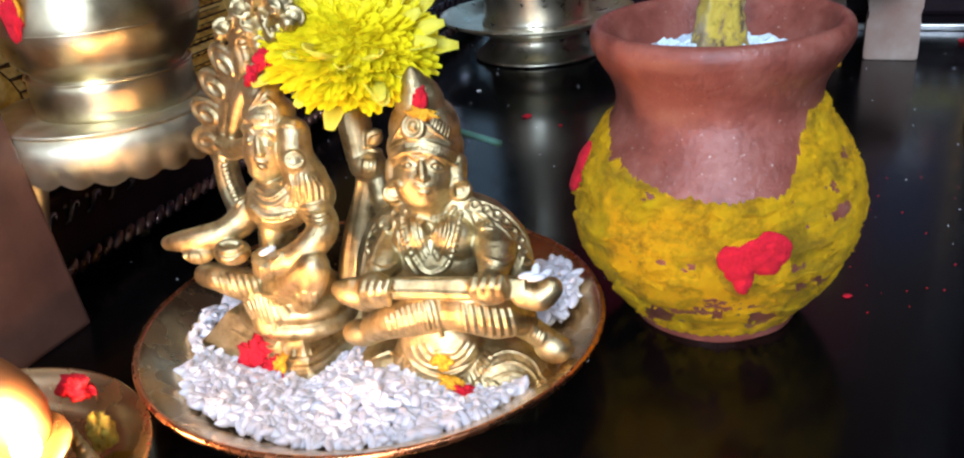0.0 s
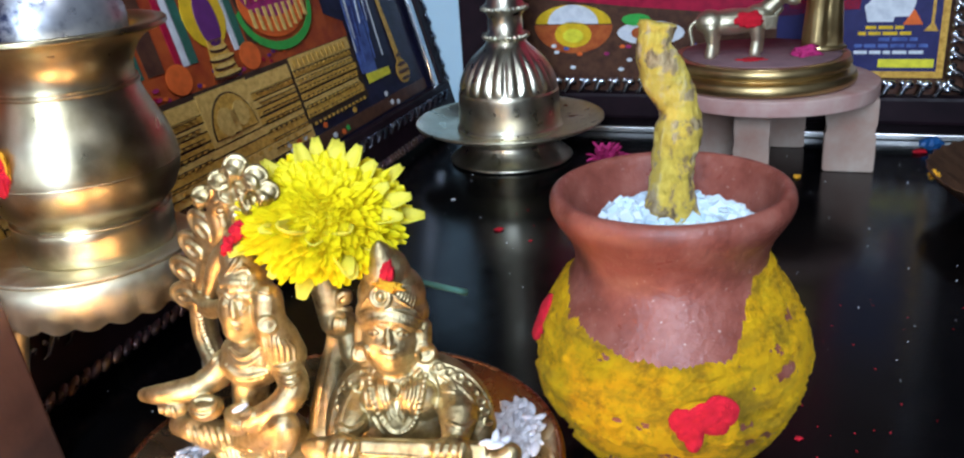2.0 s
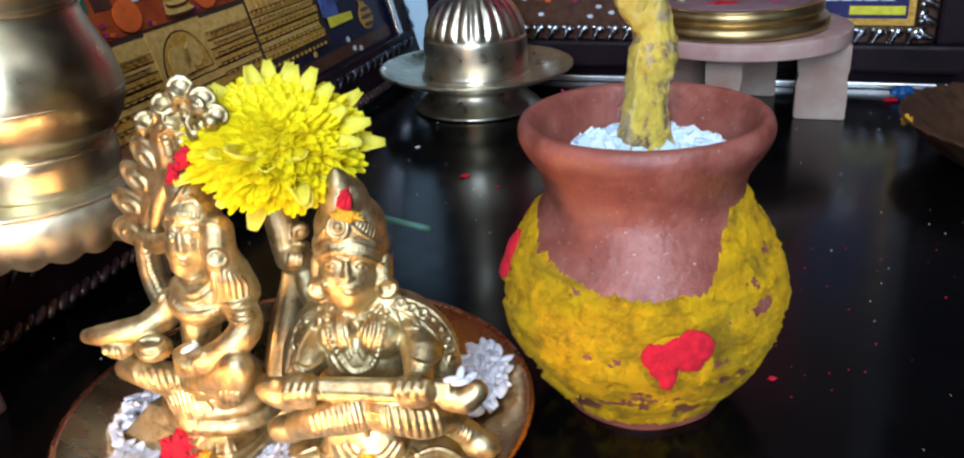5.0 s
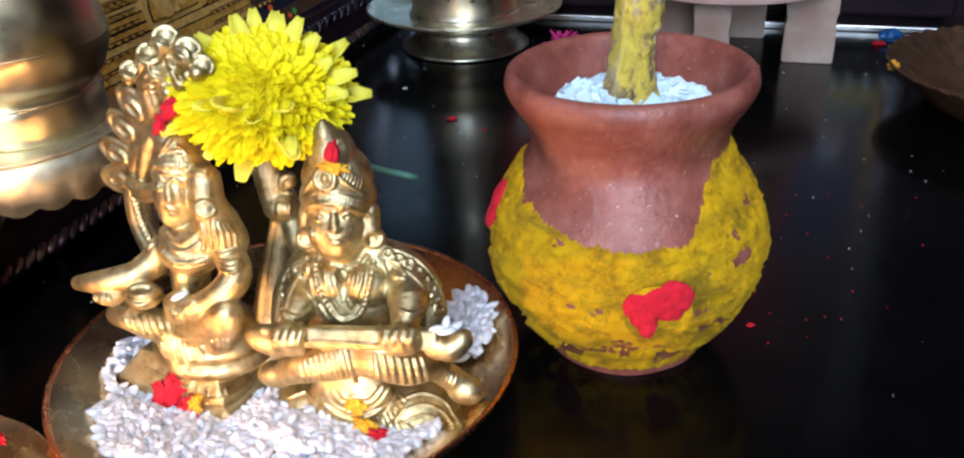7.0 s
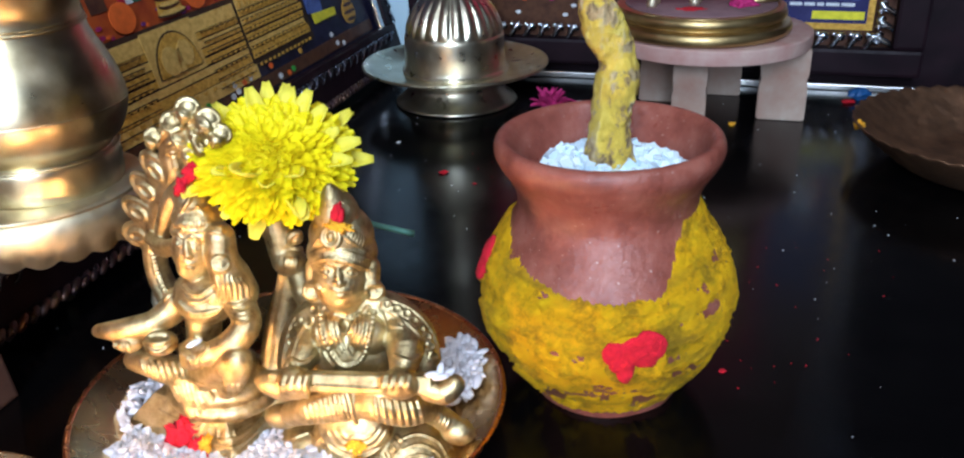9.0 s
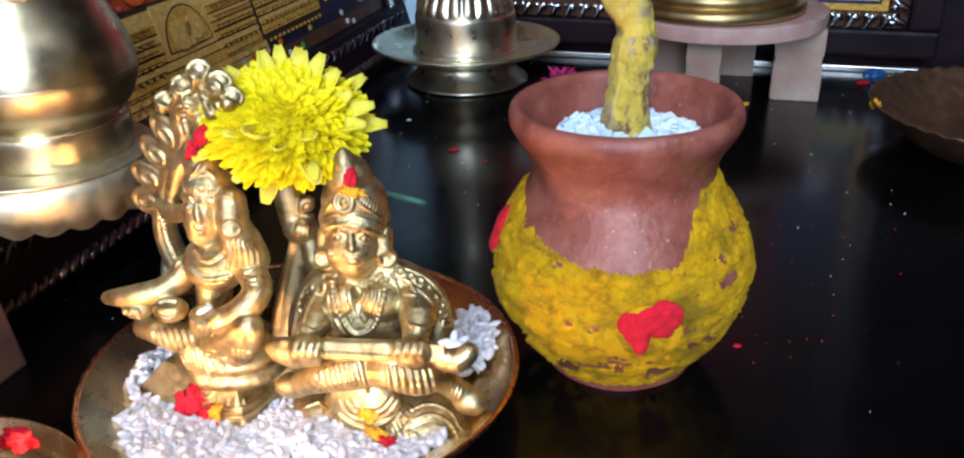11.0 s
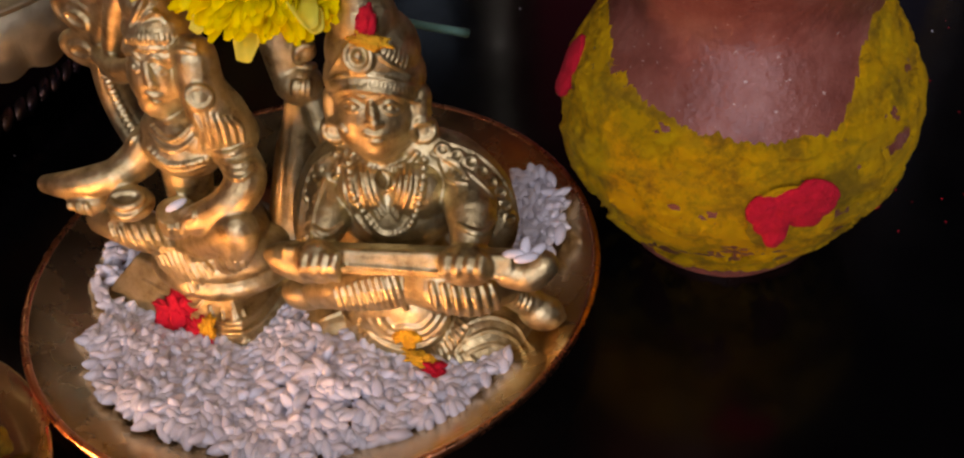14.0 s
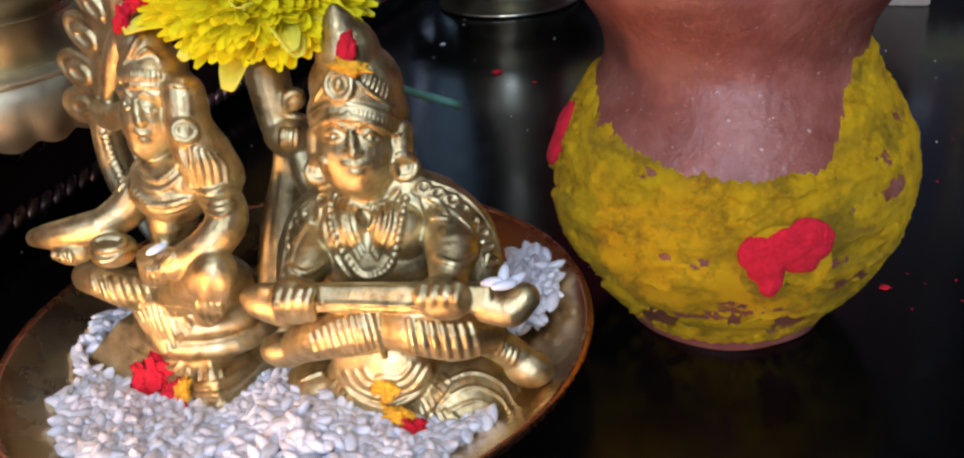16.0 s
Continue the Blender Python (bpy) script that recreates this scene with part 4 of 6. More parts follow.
    f.line([(0.0138, -0.0104, 0.0782), (0.0193, -0.0120, 0.0804), (0.0266, -0.0142, 0.0799), (0.0347, -0.0166, 0.0777)], 0.00060)
    f.line([(0.0139, -0.0104, 0.0745), (0.0194, -0.0120, 0.0767), (0.0265, -0.0141, 0.0763), (0.0342, -0.0164, 0.0740)], 0.00080)
    f.ticks([(0.0144, -0.0106, 0.0778), (0.0197, -0.0121, 0.0800), (0.0268, -0.0142, 0.0795), (0.0340, -0.0164, 0.0775)], [(0.0146, -0.0106, 0.0750), (0.0196, -0.0121, 0.0772), (0.0265, -0.0142, 0.0767), (0.0336, -0.0162, 0.0745)], 24, 0.00045)
    f.ring((0.0219, -0.0128, 0.0851), 0.0029, 0.00080, 1.25)
    f.marks.append(("dots", [(0.0219, -0.0128, 0.0851)], 0.0013))
    f.line([(0.0147, -0.0107, 0.0806), (0.0190, -0.0119, 0.0858), (0.0231, -0.0131, 0.0892), (0.0272, -0.0144, 0.0849), (0.0338, -0.0163, 0.0804)], 0.00055)
    f.ticks([(0.0269, -0.0143, 0.0858), (0.0323, -0.0159, 0.0817)], [(0.0284, -0.0147, 0.0890), (0.0334, -0.0162, 0.0858)], 6, 0.00045)
    f.finish("figurine", 0.00040, 3, "cast brass seated figurine with a lute across its lap")


def fan_figure():
    """The second figurine: on a stepped plinth, with an open hand and loops behind the head."""
    f = Casting(-31, (-0.22, 0.87, -0.44))
    b = f.body
    # square plinth with sloping faces
    q = pose(-0.0310, 0.0060, 0, 0, 0, -31)
    for z0, z1, a, w in ((0.0034, 0.0090, 0.0258, 0.0246), (0.0090, 0.0190, 0.0246, 0.0165)):
        vs = [[b.verts.new(q @ Vector((sx * k, sy * k * 0.80, z))) for sx, sy in ((-1, -1), (1, -1), (1, 1), (-1, 1))] for z, k in ((z0, a), (z1, w))]
        for k in range(4):
            b.faces.new((vs[0][k], vs[0][(k + 1) % 4], vs[1][(k + 1) % 4], vs[1][k]))
        b.faces.new(vs[0][::-1])
        b.faces.new(vs[1])
    # round seat with bands
    f.mass((-0.0260, 0.0030, 0.0185), (0.0225, 0.0190, 0.0070))
    f.mass((-0.0262, 0.0025, 0.0240), (0.0210, 0.0172, 0.0072))
    f.mass((-0.0268, 0.0020, 0.0295), (0.0165, 0.0138, 0.0070))
    for k in range(3):
        f.line([(-0.0422 - 0.00070 * k, 0.0086 + 0.00042 * k, -0.0004 - 0.00381 * k), (-0.0321 - 0.00058 * k, 0.0025 + 0.00035 * k, 0.0001 - 0.00343 * k), (-0.0212 - 0.00051 * k, -0.0041 + 0.00031 * k, 0.0044 - 0.00334 * k), (-0.0105 - 0.00045 * k, -0.0105 + 0.00027 * k, 0.0131 - 0.00321 * k)], 0.00075)
    f.ticks([(-0.0361, 0.0049, 0.0040), (-0.0221, -0.0035, 0.0064)], [(-0.0365, 0.0051, -0.0008), (-0.0219, -0.0037, 0.0031)], 4, 0.00055)
    f.line([(-0.0547, 0.0161, 0.0053), (-0.0460, 0.0108, 0.0037), (-0.0370, 0.0054, 0.0052)], 0.00060)
    f.line([(-0.0457, 0.0107, 0.0052), (-0.0396, 0.0070, 0.0023), (-0.0359, 0.0047, 0.0056)], 0.00060)
    # folded legs and the pleated cloth that hangs between them
    f.limb([(-0.0369, -0.0016, 0.0302), (-0.0426, -0.0040, 0.0333), (-0.0492, -0.0024, 0.0355), (-0.0556, 0.0026, 0.0345)], [0.0062, 0.0056, 0.0050, 0.0044])
    f.ticks([(-0.0582, 0.0182, 0.0275), (-0.0396, 0.0070, 0.0305)], [(-0.0566, 0.0172, 0.0201), (-0.0383, 0.0062, 0.0210)], 7, 0.00075)
    f.limb([(-0.0308, -0.0053, 0.0299), (-0.0191, -0.0194, 0.0424), (-0.0128, -0.0243, 0.0479), (-0.0145, -0.0233, 0.0412), (-0.0201, -0.0164, 0.0309)], [0.0058, 0.0050, 0.0050, 0.0046, 0.0038])
    f.ticks([(-0.0259, -0.0013, 0.0280), (-0.0178, -0.0061, 0.0293)], [(-0.0250, -0.0018, 0.0211), (-0.0179, -0.0060, 0.0222)], 4, 0.00085)
    f.mass((-0.0347, -0.0053, 0.0262), (0.0092, 0.0062, 0.0080))
    f.ticks([(-0.0478, 0.0119, 0.0181), (-0.0399, 0.0071, 0.0222), (-0.0322, 0.0025, 0.0223)], [(-0.0414, 0.0081, 0.0069), (-0.0379, 0.0060, 0.0086), (-0.0284, 0.0002, 0.0190)], 9, 0.00080)
    f.line([(-0.0471, 0.0115, 0.0189), (-0.0397, 0.0070, 0.0234), (-0.0305, 0.0015, 0.0244)], 0.00070)
    # slim waist, chest, collar
    f.limb([(-0.0310, -0.0006, 0.0309), (-0.0290, -0.0017, 0.0420), (-0.0268, -0.0042, 0.0534)], [0.0078, 0.0060, 0.0066])
    f.mass((-0.0255, -0.0050, 0.0604), (0.0115, 0.0080, 0.0075))
    f.mass((-0.0239, -0.0036, 0.0640), (0.0135, 0.0080, 0.0070))
    f.dots([(-0.0360, 0.0048, 0.0561), (-0.0323, 0.0026, 0.0534), (-0.0268, -0.0007, 0.0543), (-0.0205, -0.0045, 0.0573)], 0.00085, 0.0016)
    f.line([(-0.0370, 0.0054, 0.0548), (-0.0326, 0.0028, 0.0518), (-0.0265, -0.0009, 0.0528), (-0.0197, -0.0050, 0.0565)], 0.00055)
    f.dots([(-0.0334, 0.0032, 0.0632), (-0.0309, 0.0018, 0.0608), (-0.0269, -0.0007, 0.0617), (-0.0218, -0.0037, 0.0663)], 0.00075, 0.0015)
    f.line([(-0.0347, 0.0040, 0.0614), (-0.0319, 0.0024, 0.0580), (-0.0270, -0.0006, 0.0587), (-0.0202, -0.0047, 0.0647)], 0.00060)
    # hair falling over the shoulder, ear ornament
    f.limb([(-0.0157, -0.0074, 0.0862), (-0.0159, -0.0085, 0.0787), (-0.0143, -0.0083, 0.0715), (-0.0120, -0.0084, 0.0650)], [0.0052, 0.0056, 0.0070, 0.0068])
    for k in range(5):
        f.line([(-0.0172 + 0.00159 * k, -0.0065 - 0.00095 * k, 0.0716 - 0.00012 * k), (-0.0176 + 0.00216 * k, -0.0063 - 0.00130 * k, 0.0668 + 0.00049 * k), (-0.0181 + 0.00226 * k, -0.0060 - 0.00136 * k, 0.0608 + 0.00102 * k)], 0.00070)
    f.ring((-0.0175, -0.0063, 0.0755), 0.0026, 0.00080)
    f.mass((-0.0160, -0.0130, 0.0786), (0.0032, 0.0028, 0.0034))
    f.line([(-0.0202, -0.0047, 0.0702), (-0.0196, -0.0050, 0.0656), (-0.0216, -0.0039, 0.0595)], 0.00075)
    f.line([(-0.0196, -0.0050, 0.0600), (-0.0137, -0.0086, 0.0604), (-0.0078, -0.0121, 0.0647)], 0.00080)
    # outstretched arm, the open hand and a bowl
    f.limb([(-0.0355, 0.0010, 0.0585), (-0.0397, 0.0000, 0.0544), (-0.0450, -0.0026, 0.0522)], [0.0054, 0.0052, 0.0044])
    f.limb([(-0.0450, -0.0026, 0.0522), (-0.0528, -0.0026, 0.0508), (-0.0601, -0.0006, 0.0493), (-0.0665, 0.0039, 0.0470)], [0.0044, 0.0042, 0.0036, 0.0026])
    f.mass((-0.0547, -0.0032, 0.0458), (0.0060, 0.0046, 0.0036))
    f.ticks([(-0.0694, 0.0249, 0.0317), (-0.0593, 0.0188, 0.0349)], [(-0.0693, 0.0248, 0.0272), (-0.0586, 0.0184, 0.0307)], 4, 0.00085)
    f.mass((-0.0414, -0.0101, 0.0482), (0.0062, 0.0058, 0.0040))
    f.ring((-0.0472, 0.0115, 0.0392), 0.0038, 0.00095, 0.5)
    f.line([(-0.0536, 0.0154, 0.0364), (-0.0488, 0.0125, 0.0339), (-0.0417, 0.0082, 0.0386)], 0.00075)
    # bent arm that holds a cup
    f.limb([(-0.0122, -0.0107, 0.0619), (-0.0095, -0.0170, 0.0574), (-0.0144, -0.0198, 0.0521), (-0.0226, -0.0184, 0.0476), (-0.0283, -0.0156, 0.0454)], [0.0052, 0.0052, 0.0050, 0.0042, 0.0034])
    for k in range(3):
        f.line([(-0.0166 - 0.00029 * k, -0.0068 + 0.00017 * k, 0.0583 - 0.00179 * k), (-0.0125 - 0.00027 * k, -0.0093 + 0.00016 * k, 0.0578 - 0.00178 * k), (-0.0079 - 0.00026 * k, -0.0121 + 0.00015 * k, 0.0609 - 0.00175 * k)], 0.00060)
    tube(b, [(-0.0309, -0.0140, 0.0416), (-0.0289, -0.0152, 0.0482)], [0.0042, 0.0054], 20)
    f.ring((-0.0337, 0.0034, 0.0391), 0.0046, 0.00080, 0.55)
    f.ticks([(-0.0377, 0.0058, 0.0354), (-0.0314, 0.0020, 0.0366)], [(-0.0377, 0.0058, 0.0300), (-0.0329, 0.0030, 0.0308)], 3, 0.00085)
    # neck and head
    f.limb([(-0.0279, 0.0017, 0.0635), (-0.0268, -0.0001, 0.0709)], [0.0058, 0.0056])
    f.mass((-0.0260, -0.0018, 0.0794), (0.0076, 0.0082, 0.0098))
    f.mass((-0.0278, -0.0042, 0.0746), (0.0050, 0.0050, 0.0050))
    f.mass((-0.0241, 0.0041, 0.0790), (0.0098, 0.0080, 0.0105))
    f.face((-0.0293, 0.0008, 0.0799), 0.0036, 0.0070)
    # headband, crown
    f.mass((-0.0244, 0.0008, 0.0865), (0.0098, 0.0090, 0.0050))
    f.mass((-0.0241, 0.0006, 0.0907), (0.0088, 0.0082, 0.0062))
    f.mass((-0.0249, 0.0011, 0.0964), (0.0066, 0.0062, 0.0066))
    f.mass((-0.0247, 0.0021, 0.1015), (0.0052, 0.0050, 0.0060))
    f.limb([(-0.0247, 0.0033, 0.1026), (-0.0240, 0.0040, 0.1076)], [0.0038, 0.0026])
    f.line([(-0.0348, 0.0041, 0.0881), (-0.0271, -0.0006, 0.0904), (-0.0188, -0.0055, 0.0919), (-0.0133, -0.0088, 0.0916)], 0.00075)
    f.line([(-0.0347, 0.0040, 0.0840), (-0.0280, -0.0000, 0.0857), (-0.0196, -0.0050, 0.0873), (-0.0142, -0.0083, 0.0874)], 0.00075)
    f.ticks([(-0.0340, 0.0036, 0.0876), (-0.0272, -0.0005, 0.0897), (-0.0189, -0.0055, 0.0912), (-0.0140, -0.0084, 0.0910)], [(-0.0340, 0.0036, 0.0848), (-0.0278, -0.0001, 0.0864), (-0.0195, -0.0051, 0.0880), (-0.0145, -0.0081, 0.0880)], 20, 0.00045)
    f.line([(-0.0305, 0.0015, 0.0907), (-0.0259, -0.0012, 0.0965), (-0.0237, -0.0026, 0.0999)], 0.00070)
    f.line([(-0.0265, -0.0009, 0.0932), (-0.0230, -0.0030, 0.0961), (-0.0203, -0.0046, 0.0939)], 0.00060)
    # arched back: ribbed band, four leaf loops, cluster of knobs
    f.limb([(-0.0411, 0.0125, 0.0519), (-0.0452, 0.0173, 0.0595), (-0.0461, 0.0191, 0.0689), (-0.0432, 0.0185, 0.0793), (-0.0366, 0.0145, 0.0924), (-0.0305, 0.0108, 0.1036), (-0.0304, 0.0108, 0.1114), (-0.0272, 0.0088, 0.1182)], [0.0050, 0.0046, 0.0044, 0.0050, 0.0052, 0.0050, 0.0050, 0.0055])
    f.ticks([(-0.0456, 0.0106, 0.0738), (-0.0451, 0.0103, 0.0640), (-0.0420, 0.0084, 0.0546)], [(-0.0429, 0.0089, 0.0748), (-0.0422, 0.0085, 0.0661), (-0.0394, 0.0068, 0.0578)], 12, 0.00060)
    f.limb([(-0.0390, 0.0101, 0.0821), (-0.0335, 0.0068, 0.0940), (-0.0282, 0.0036, 0.1016)], [0.0032, 0.0036, 0.0026])
    for c, tilt in (((-0.0366, 0.0110, 0.1046), -48), ((-0.0419, 0.0142, 0.0966), -58), ((-0.0472, 0.0174, 0.0870), -70), ((-0.0493, 0.0186, 0.0777), -95)):
        m = Matrix.Translation(c) @ pose(0, 0, 0, 0, 0, -31) @ pose(0, 0, 0, 0, tilt, 0)
        for k, t in ((1.0, 0.0015), (0.45, 0.0009)):
            tube(b, [m @ Vector((0.0042 * k * math.cos(a), -0.0016 if k < 1 else 0, 0.0078 * k * math.sin(a))) for a in (2 * math.pi * i / 20 for i in range(21))], t, 8)
        f.mass(c, (0.0040, 0.0018, 0.0070), 0, tilt)
    f.limb([(-0.0446, 0.0123, 0.0787), (-0.0382, 0.0038, 0.0794), (-0.0323, -0.0021, 0.0823)], [0.0022, 0.0024, 0.0022])
    f.limb([(-0.0439, 0.0119, 0.0750), (-0.0380, 0.0037, 0.0769), (-0.0325, -0.0019, 0.0800)], [0.0018, 0.0020, 0.0018])
    for c, r in (((-0.0367, 0.0145, 0.1153), 4.2), ((-0.0289, 0.0099, 0.1212), 4.8), ((-0.0221, 0.0058, 0.1272), 4.8), ((-0.0153, 0.0017, 0.1243), 4.8), ((-0.0195, 0.0042, 0.1204), 4.4), ((-0.0261, 0.0082, 0.1167), 4.6), ((-0.0182, 0.0034, 0.1156), 4.6), ((-0.0233, 0.0065, 0.1123), 4.6), ((-0.0117, -0.0005, 0.1197), 4.4), ((-0.0133, 0.0005, 0.1141), 4.2)):
        f.mass(c, (r * 0.001, r * 0.0008, r * 0.001))
        f.mass(Vector(c) + Vector((-0.0008, -0.0036, -0.0008)), (r * 0.00055, r * 0.00045, r * 0.00055))
        f.ring(c, r * 0.00075, 0.00060)
    f.ticks([(-0.0304, 0.0014, 0.1190), (-0.0290, 0.0006, 0.1125), (-0.0288, 0.0005, 0.1091)], [(-0.0280, 0.0000, 0.1197), (-0.0265, -0.0009, 0.1139), (-0.0263, -0.0010, 0.1103)], 8, 0.00060)
    f.finish("figurine", 0.00040, 3, "cast brass figurine with open hand and looped arch on plinth")


seated_figure()
fan_figure()

# ---------------------------------------------------------------- rice and powder


def in_heap(x, y):
    """Height of the heap of rice at a place, below zero outside it."""
    r, a = math.hypot(x, y), math.degrees(math.atan2(y, x)) % 360
    edge = 0.0665 + 0.003 * noise.noise(Vector((x, y, 0)) * 60) - 0.008 * max(0, 1 - abs(a - 187) / 9)
    if 148 <= a <= 320:
        u, v = (x + 0.031) * 0.857 - (y - 0.006) * 0.515, (x + 0.031) * 0.515 + (y - 0.006) * 0.857
        gap = max(abs(u) - 0.025, abs(v) - 0.020)
        if r > edge or gap < 0.001 or (r < 0.045 and y > -0.004):
            return -1
        h = 0.0040 * min(1, (edge - r) / 0.010) + 0.0026 * noise.noise(Vector((x, y, 1)) * 45)
        h += 0.0062 * max(0, 1 - math.hypot(x - 0.004, y + 0.044) / 0.020) + 0.003 * max(0, 1 - math.hypot(x + 0.045, y + 0.045) / 0.025)
        return max(0.0003, h * max(0.0, min(1.0, gap / 0.014)))
    if ((x - 0.0635) / 0.0095) ** 2 + ((y - 0.010) / 0.019) ** 2 < 1:
        return 0.0045
    return -1


def heap_of_rice():
    rng = random.Random(11)
    src = bmesh.new()
    bmesh.ops.create_icosphere(src, subdivisions=2, radius=1)
    v0 = np.array([v.co[:] for v in src.verts])
    f0 = np.array([[v.index for v in f.verts] for f in src.faces])
    src.free()
    v0[:, 1:] *= (1 - 0.45 * np.abs(v0[:, :1]) ** 2.5)
    verts, faces, count = [], [], 0
    while count < 1650:
        x, y = rng.uniform(-0.075, 0.078), rng.uniform(-0.072, 0.058)
        h = in_heap(x, y)
        if h < 0:
            continue
        r = math.hypot(x, y)
        floor_z = 0.0036 if r < 0.055 else 0.0036 + (r - 0.055) * 0.5
        z = floor_z + 0.001 + h * rng.uniform(0.2, 1.0) ** 0.4
        m = np.array(Euler((rng.uniform(0, 6.3), rng.gauss(0, 0.42), rng.uniform(0, 6.3))).to_matrix())
        s = np.array((rng.uniform(0.0034, 0.0043), rng.uniform(0.0016, 0.0020), rng.uniform(0.0014, 0.0017)))
        verts.append((v0 * s) @ m.T + (x, y, z))
        faces.append(f0 + 42 * count)
        count += 1
    me = bpy.data.meshes.new("rice")
    me.from_pydata(np.concatenate(verts).tolist(), [], np.concatenate(faces).tolist())
    me.materials.append(RICE)
    for p in me.polygons:
        p.use_smooth = True
    tagged(new("rice", me), "heap of loose raw white rice grains on the plate", "rice", kind="stuff")


heap_of_rice()


def few_grains(spots, label):
    for x, y, z, rz, ry in spots:
        bm = bmesh.new()
        bmesh.ops.create_icosphere(bm, subdivisions=2, radius=1, matrix=Matrix.LocRotScale((0, 0, 0), None, (0.0031, 0.0013, 0.0011)))
        ob = part("rice_grain", bm, RICE)
        ob.matrix_world = pose(x, y, z, 0, ry, rz)
        tagged(ob, label, "rice grain", "grains on the figurines")


few_grains([(-0.0286, -0.0154, 0.0502, 25, -12)], "single white rice grain lying in the figurine's cup")
few_grains([(0.0521, -0.0473, 0.0509, 150, 20), (0.0547, -0.0470, 0.0519, 70, -35), (0.0574, -0.0468, 0.0506, 35, -10), (0.0547, -0.0491, 0.0509, 10, 0)], "white rice grain resting on the figurine's lute")


def dab(name, mat, p, r, rot, label, category, seed, parent=None, rough=0.35):
    """An uneven clot of powder."""
    bm = bmesh.new()
    bmesh.ops.create_icosphere(bm, subdivisions=4, radius=1)
    for v in bm.verts:
        k = 1 + rough * noise.fractal(v.co * 1.7 + Vector((seed, 0, 0)), 0.7, 2.0, 5)
        v.co = Vector((v.co.x * r[0], v.co.y * r[1], v.co.z * r[2])) * k
    ob = part(name, bm, mat, parent)
    ob.matrix_world = pose(*p, *rot)
    if not parent:
        tagged(ob, label, category)
    return ob


dab("kumkum_mark", KUMKUM, (0.0251, -0.0210, 0.0971), (0.0022, 0.0013, 0.0040), (-14, 14, -16), "red powder mark on the seated figurine's crown", "powder mark", 1)
dab("turmeric_mark", TURMERIC_DOT, (0.0255, -0.0227, 0.0939), (0.0040, 0.0012, 0.0017), (-14, 8, -16), "orange turmeric dab on the figurine's crown", "powder mark", 2, rough=0.6)
dab("kumkum_mark", KUMKUM, (-0.0259, -0.0065, 0.1050), (0.0022, 0.0014, 0.0028), (-15, 10, -31), "red powder mark on the other figurine's crown", "powder mark", 3, rough=0.7)
dab("kumkum_mark", KUMKUM, (-0.0219, -0.0060, 0.1096), (0.0024, 0.0015, 0.0028), (-15, 20, -31), "red powder mark under the figurine's crown top", "powder mark", 4, rough=0.6)
dab("kumkum_mark", KUMKUM, (-0.0403, -0.0122, 0.0104), (0.0046, 0.0004, 0.0050), (-38, 20, -31), "smeared red powder on the figurine's plinth", "powder mark", 5, rough=0.9)
dab("kumkum_mark", KUMKUM, (-0.0340, -0.0180, 0.0075), (0.0036, 0.0004, 0.0036), (-30, 0, -31), "smaller red powder smear low on the figurine's plinth", "powder mark", 15, rough=0.9)
dab("turmeric_mark", TURMERIC_DOT, (-0.0303, -0.0190, 0.0101), (0.0022, 0.0009, 0.0026), (-36, 0, -31), "orange turmeric dab on the plinth", "powder mark", 6, rough=0.9)
dab("turmeric_mark", TURMERIC_DOT, (0.0246, -0.0391, 0.0194), (0.0024, 0.0012, 0.0024), (-30, 0, -16), "orange turmeric clot on the figurine's apron", "powder mark", 7, rough=0.9)
dab("turmeric_mark", TURMERIC_DOT, (0.0269, -0.0404, 0.0117), (0.0038, 0.0012, 0.0020), (-20, 15, -16), "orange turmeric clots under the figurine's apron", "powder mark", 17, rough=0.9)
dab("kumkum_mark", KUMKUM, (0.0309, -0.0436, 0.0086), (0.0042, 0.0022, 0.0026), (-20, 0, -16), "red powder clot at the figurine's base", "powder mark", 8, rough=0.7)

# ---------------------------------------------------------------- flower


def petal_mesh(bm, m, length, width, curl, cup, k=6):
    rows = []
    for i in range(k + 1):
        t = i / k
        w = width * (0.35 + 0.65 * math.sin(math.pi * min(1, 0.12 + t * 0.80)) ** 0.8) * (1 if i < k else 0.72)
        y, z = length * t, curl * length * t * t
        rows.append([bm.verts.new(m @ Vector((x * w / 2, y, z + cup * w * abs(x) ** 2))) for x in (-1, -0.45, 0.45, 1)])
    for a, b in zip(rows, rows[1:]):
        for j in range(3):
            bm.faces.new((a[j], a[j + 1], b[j + 1], b[j]))


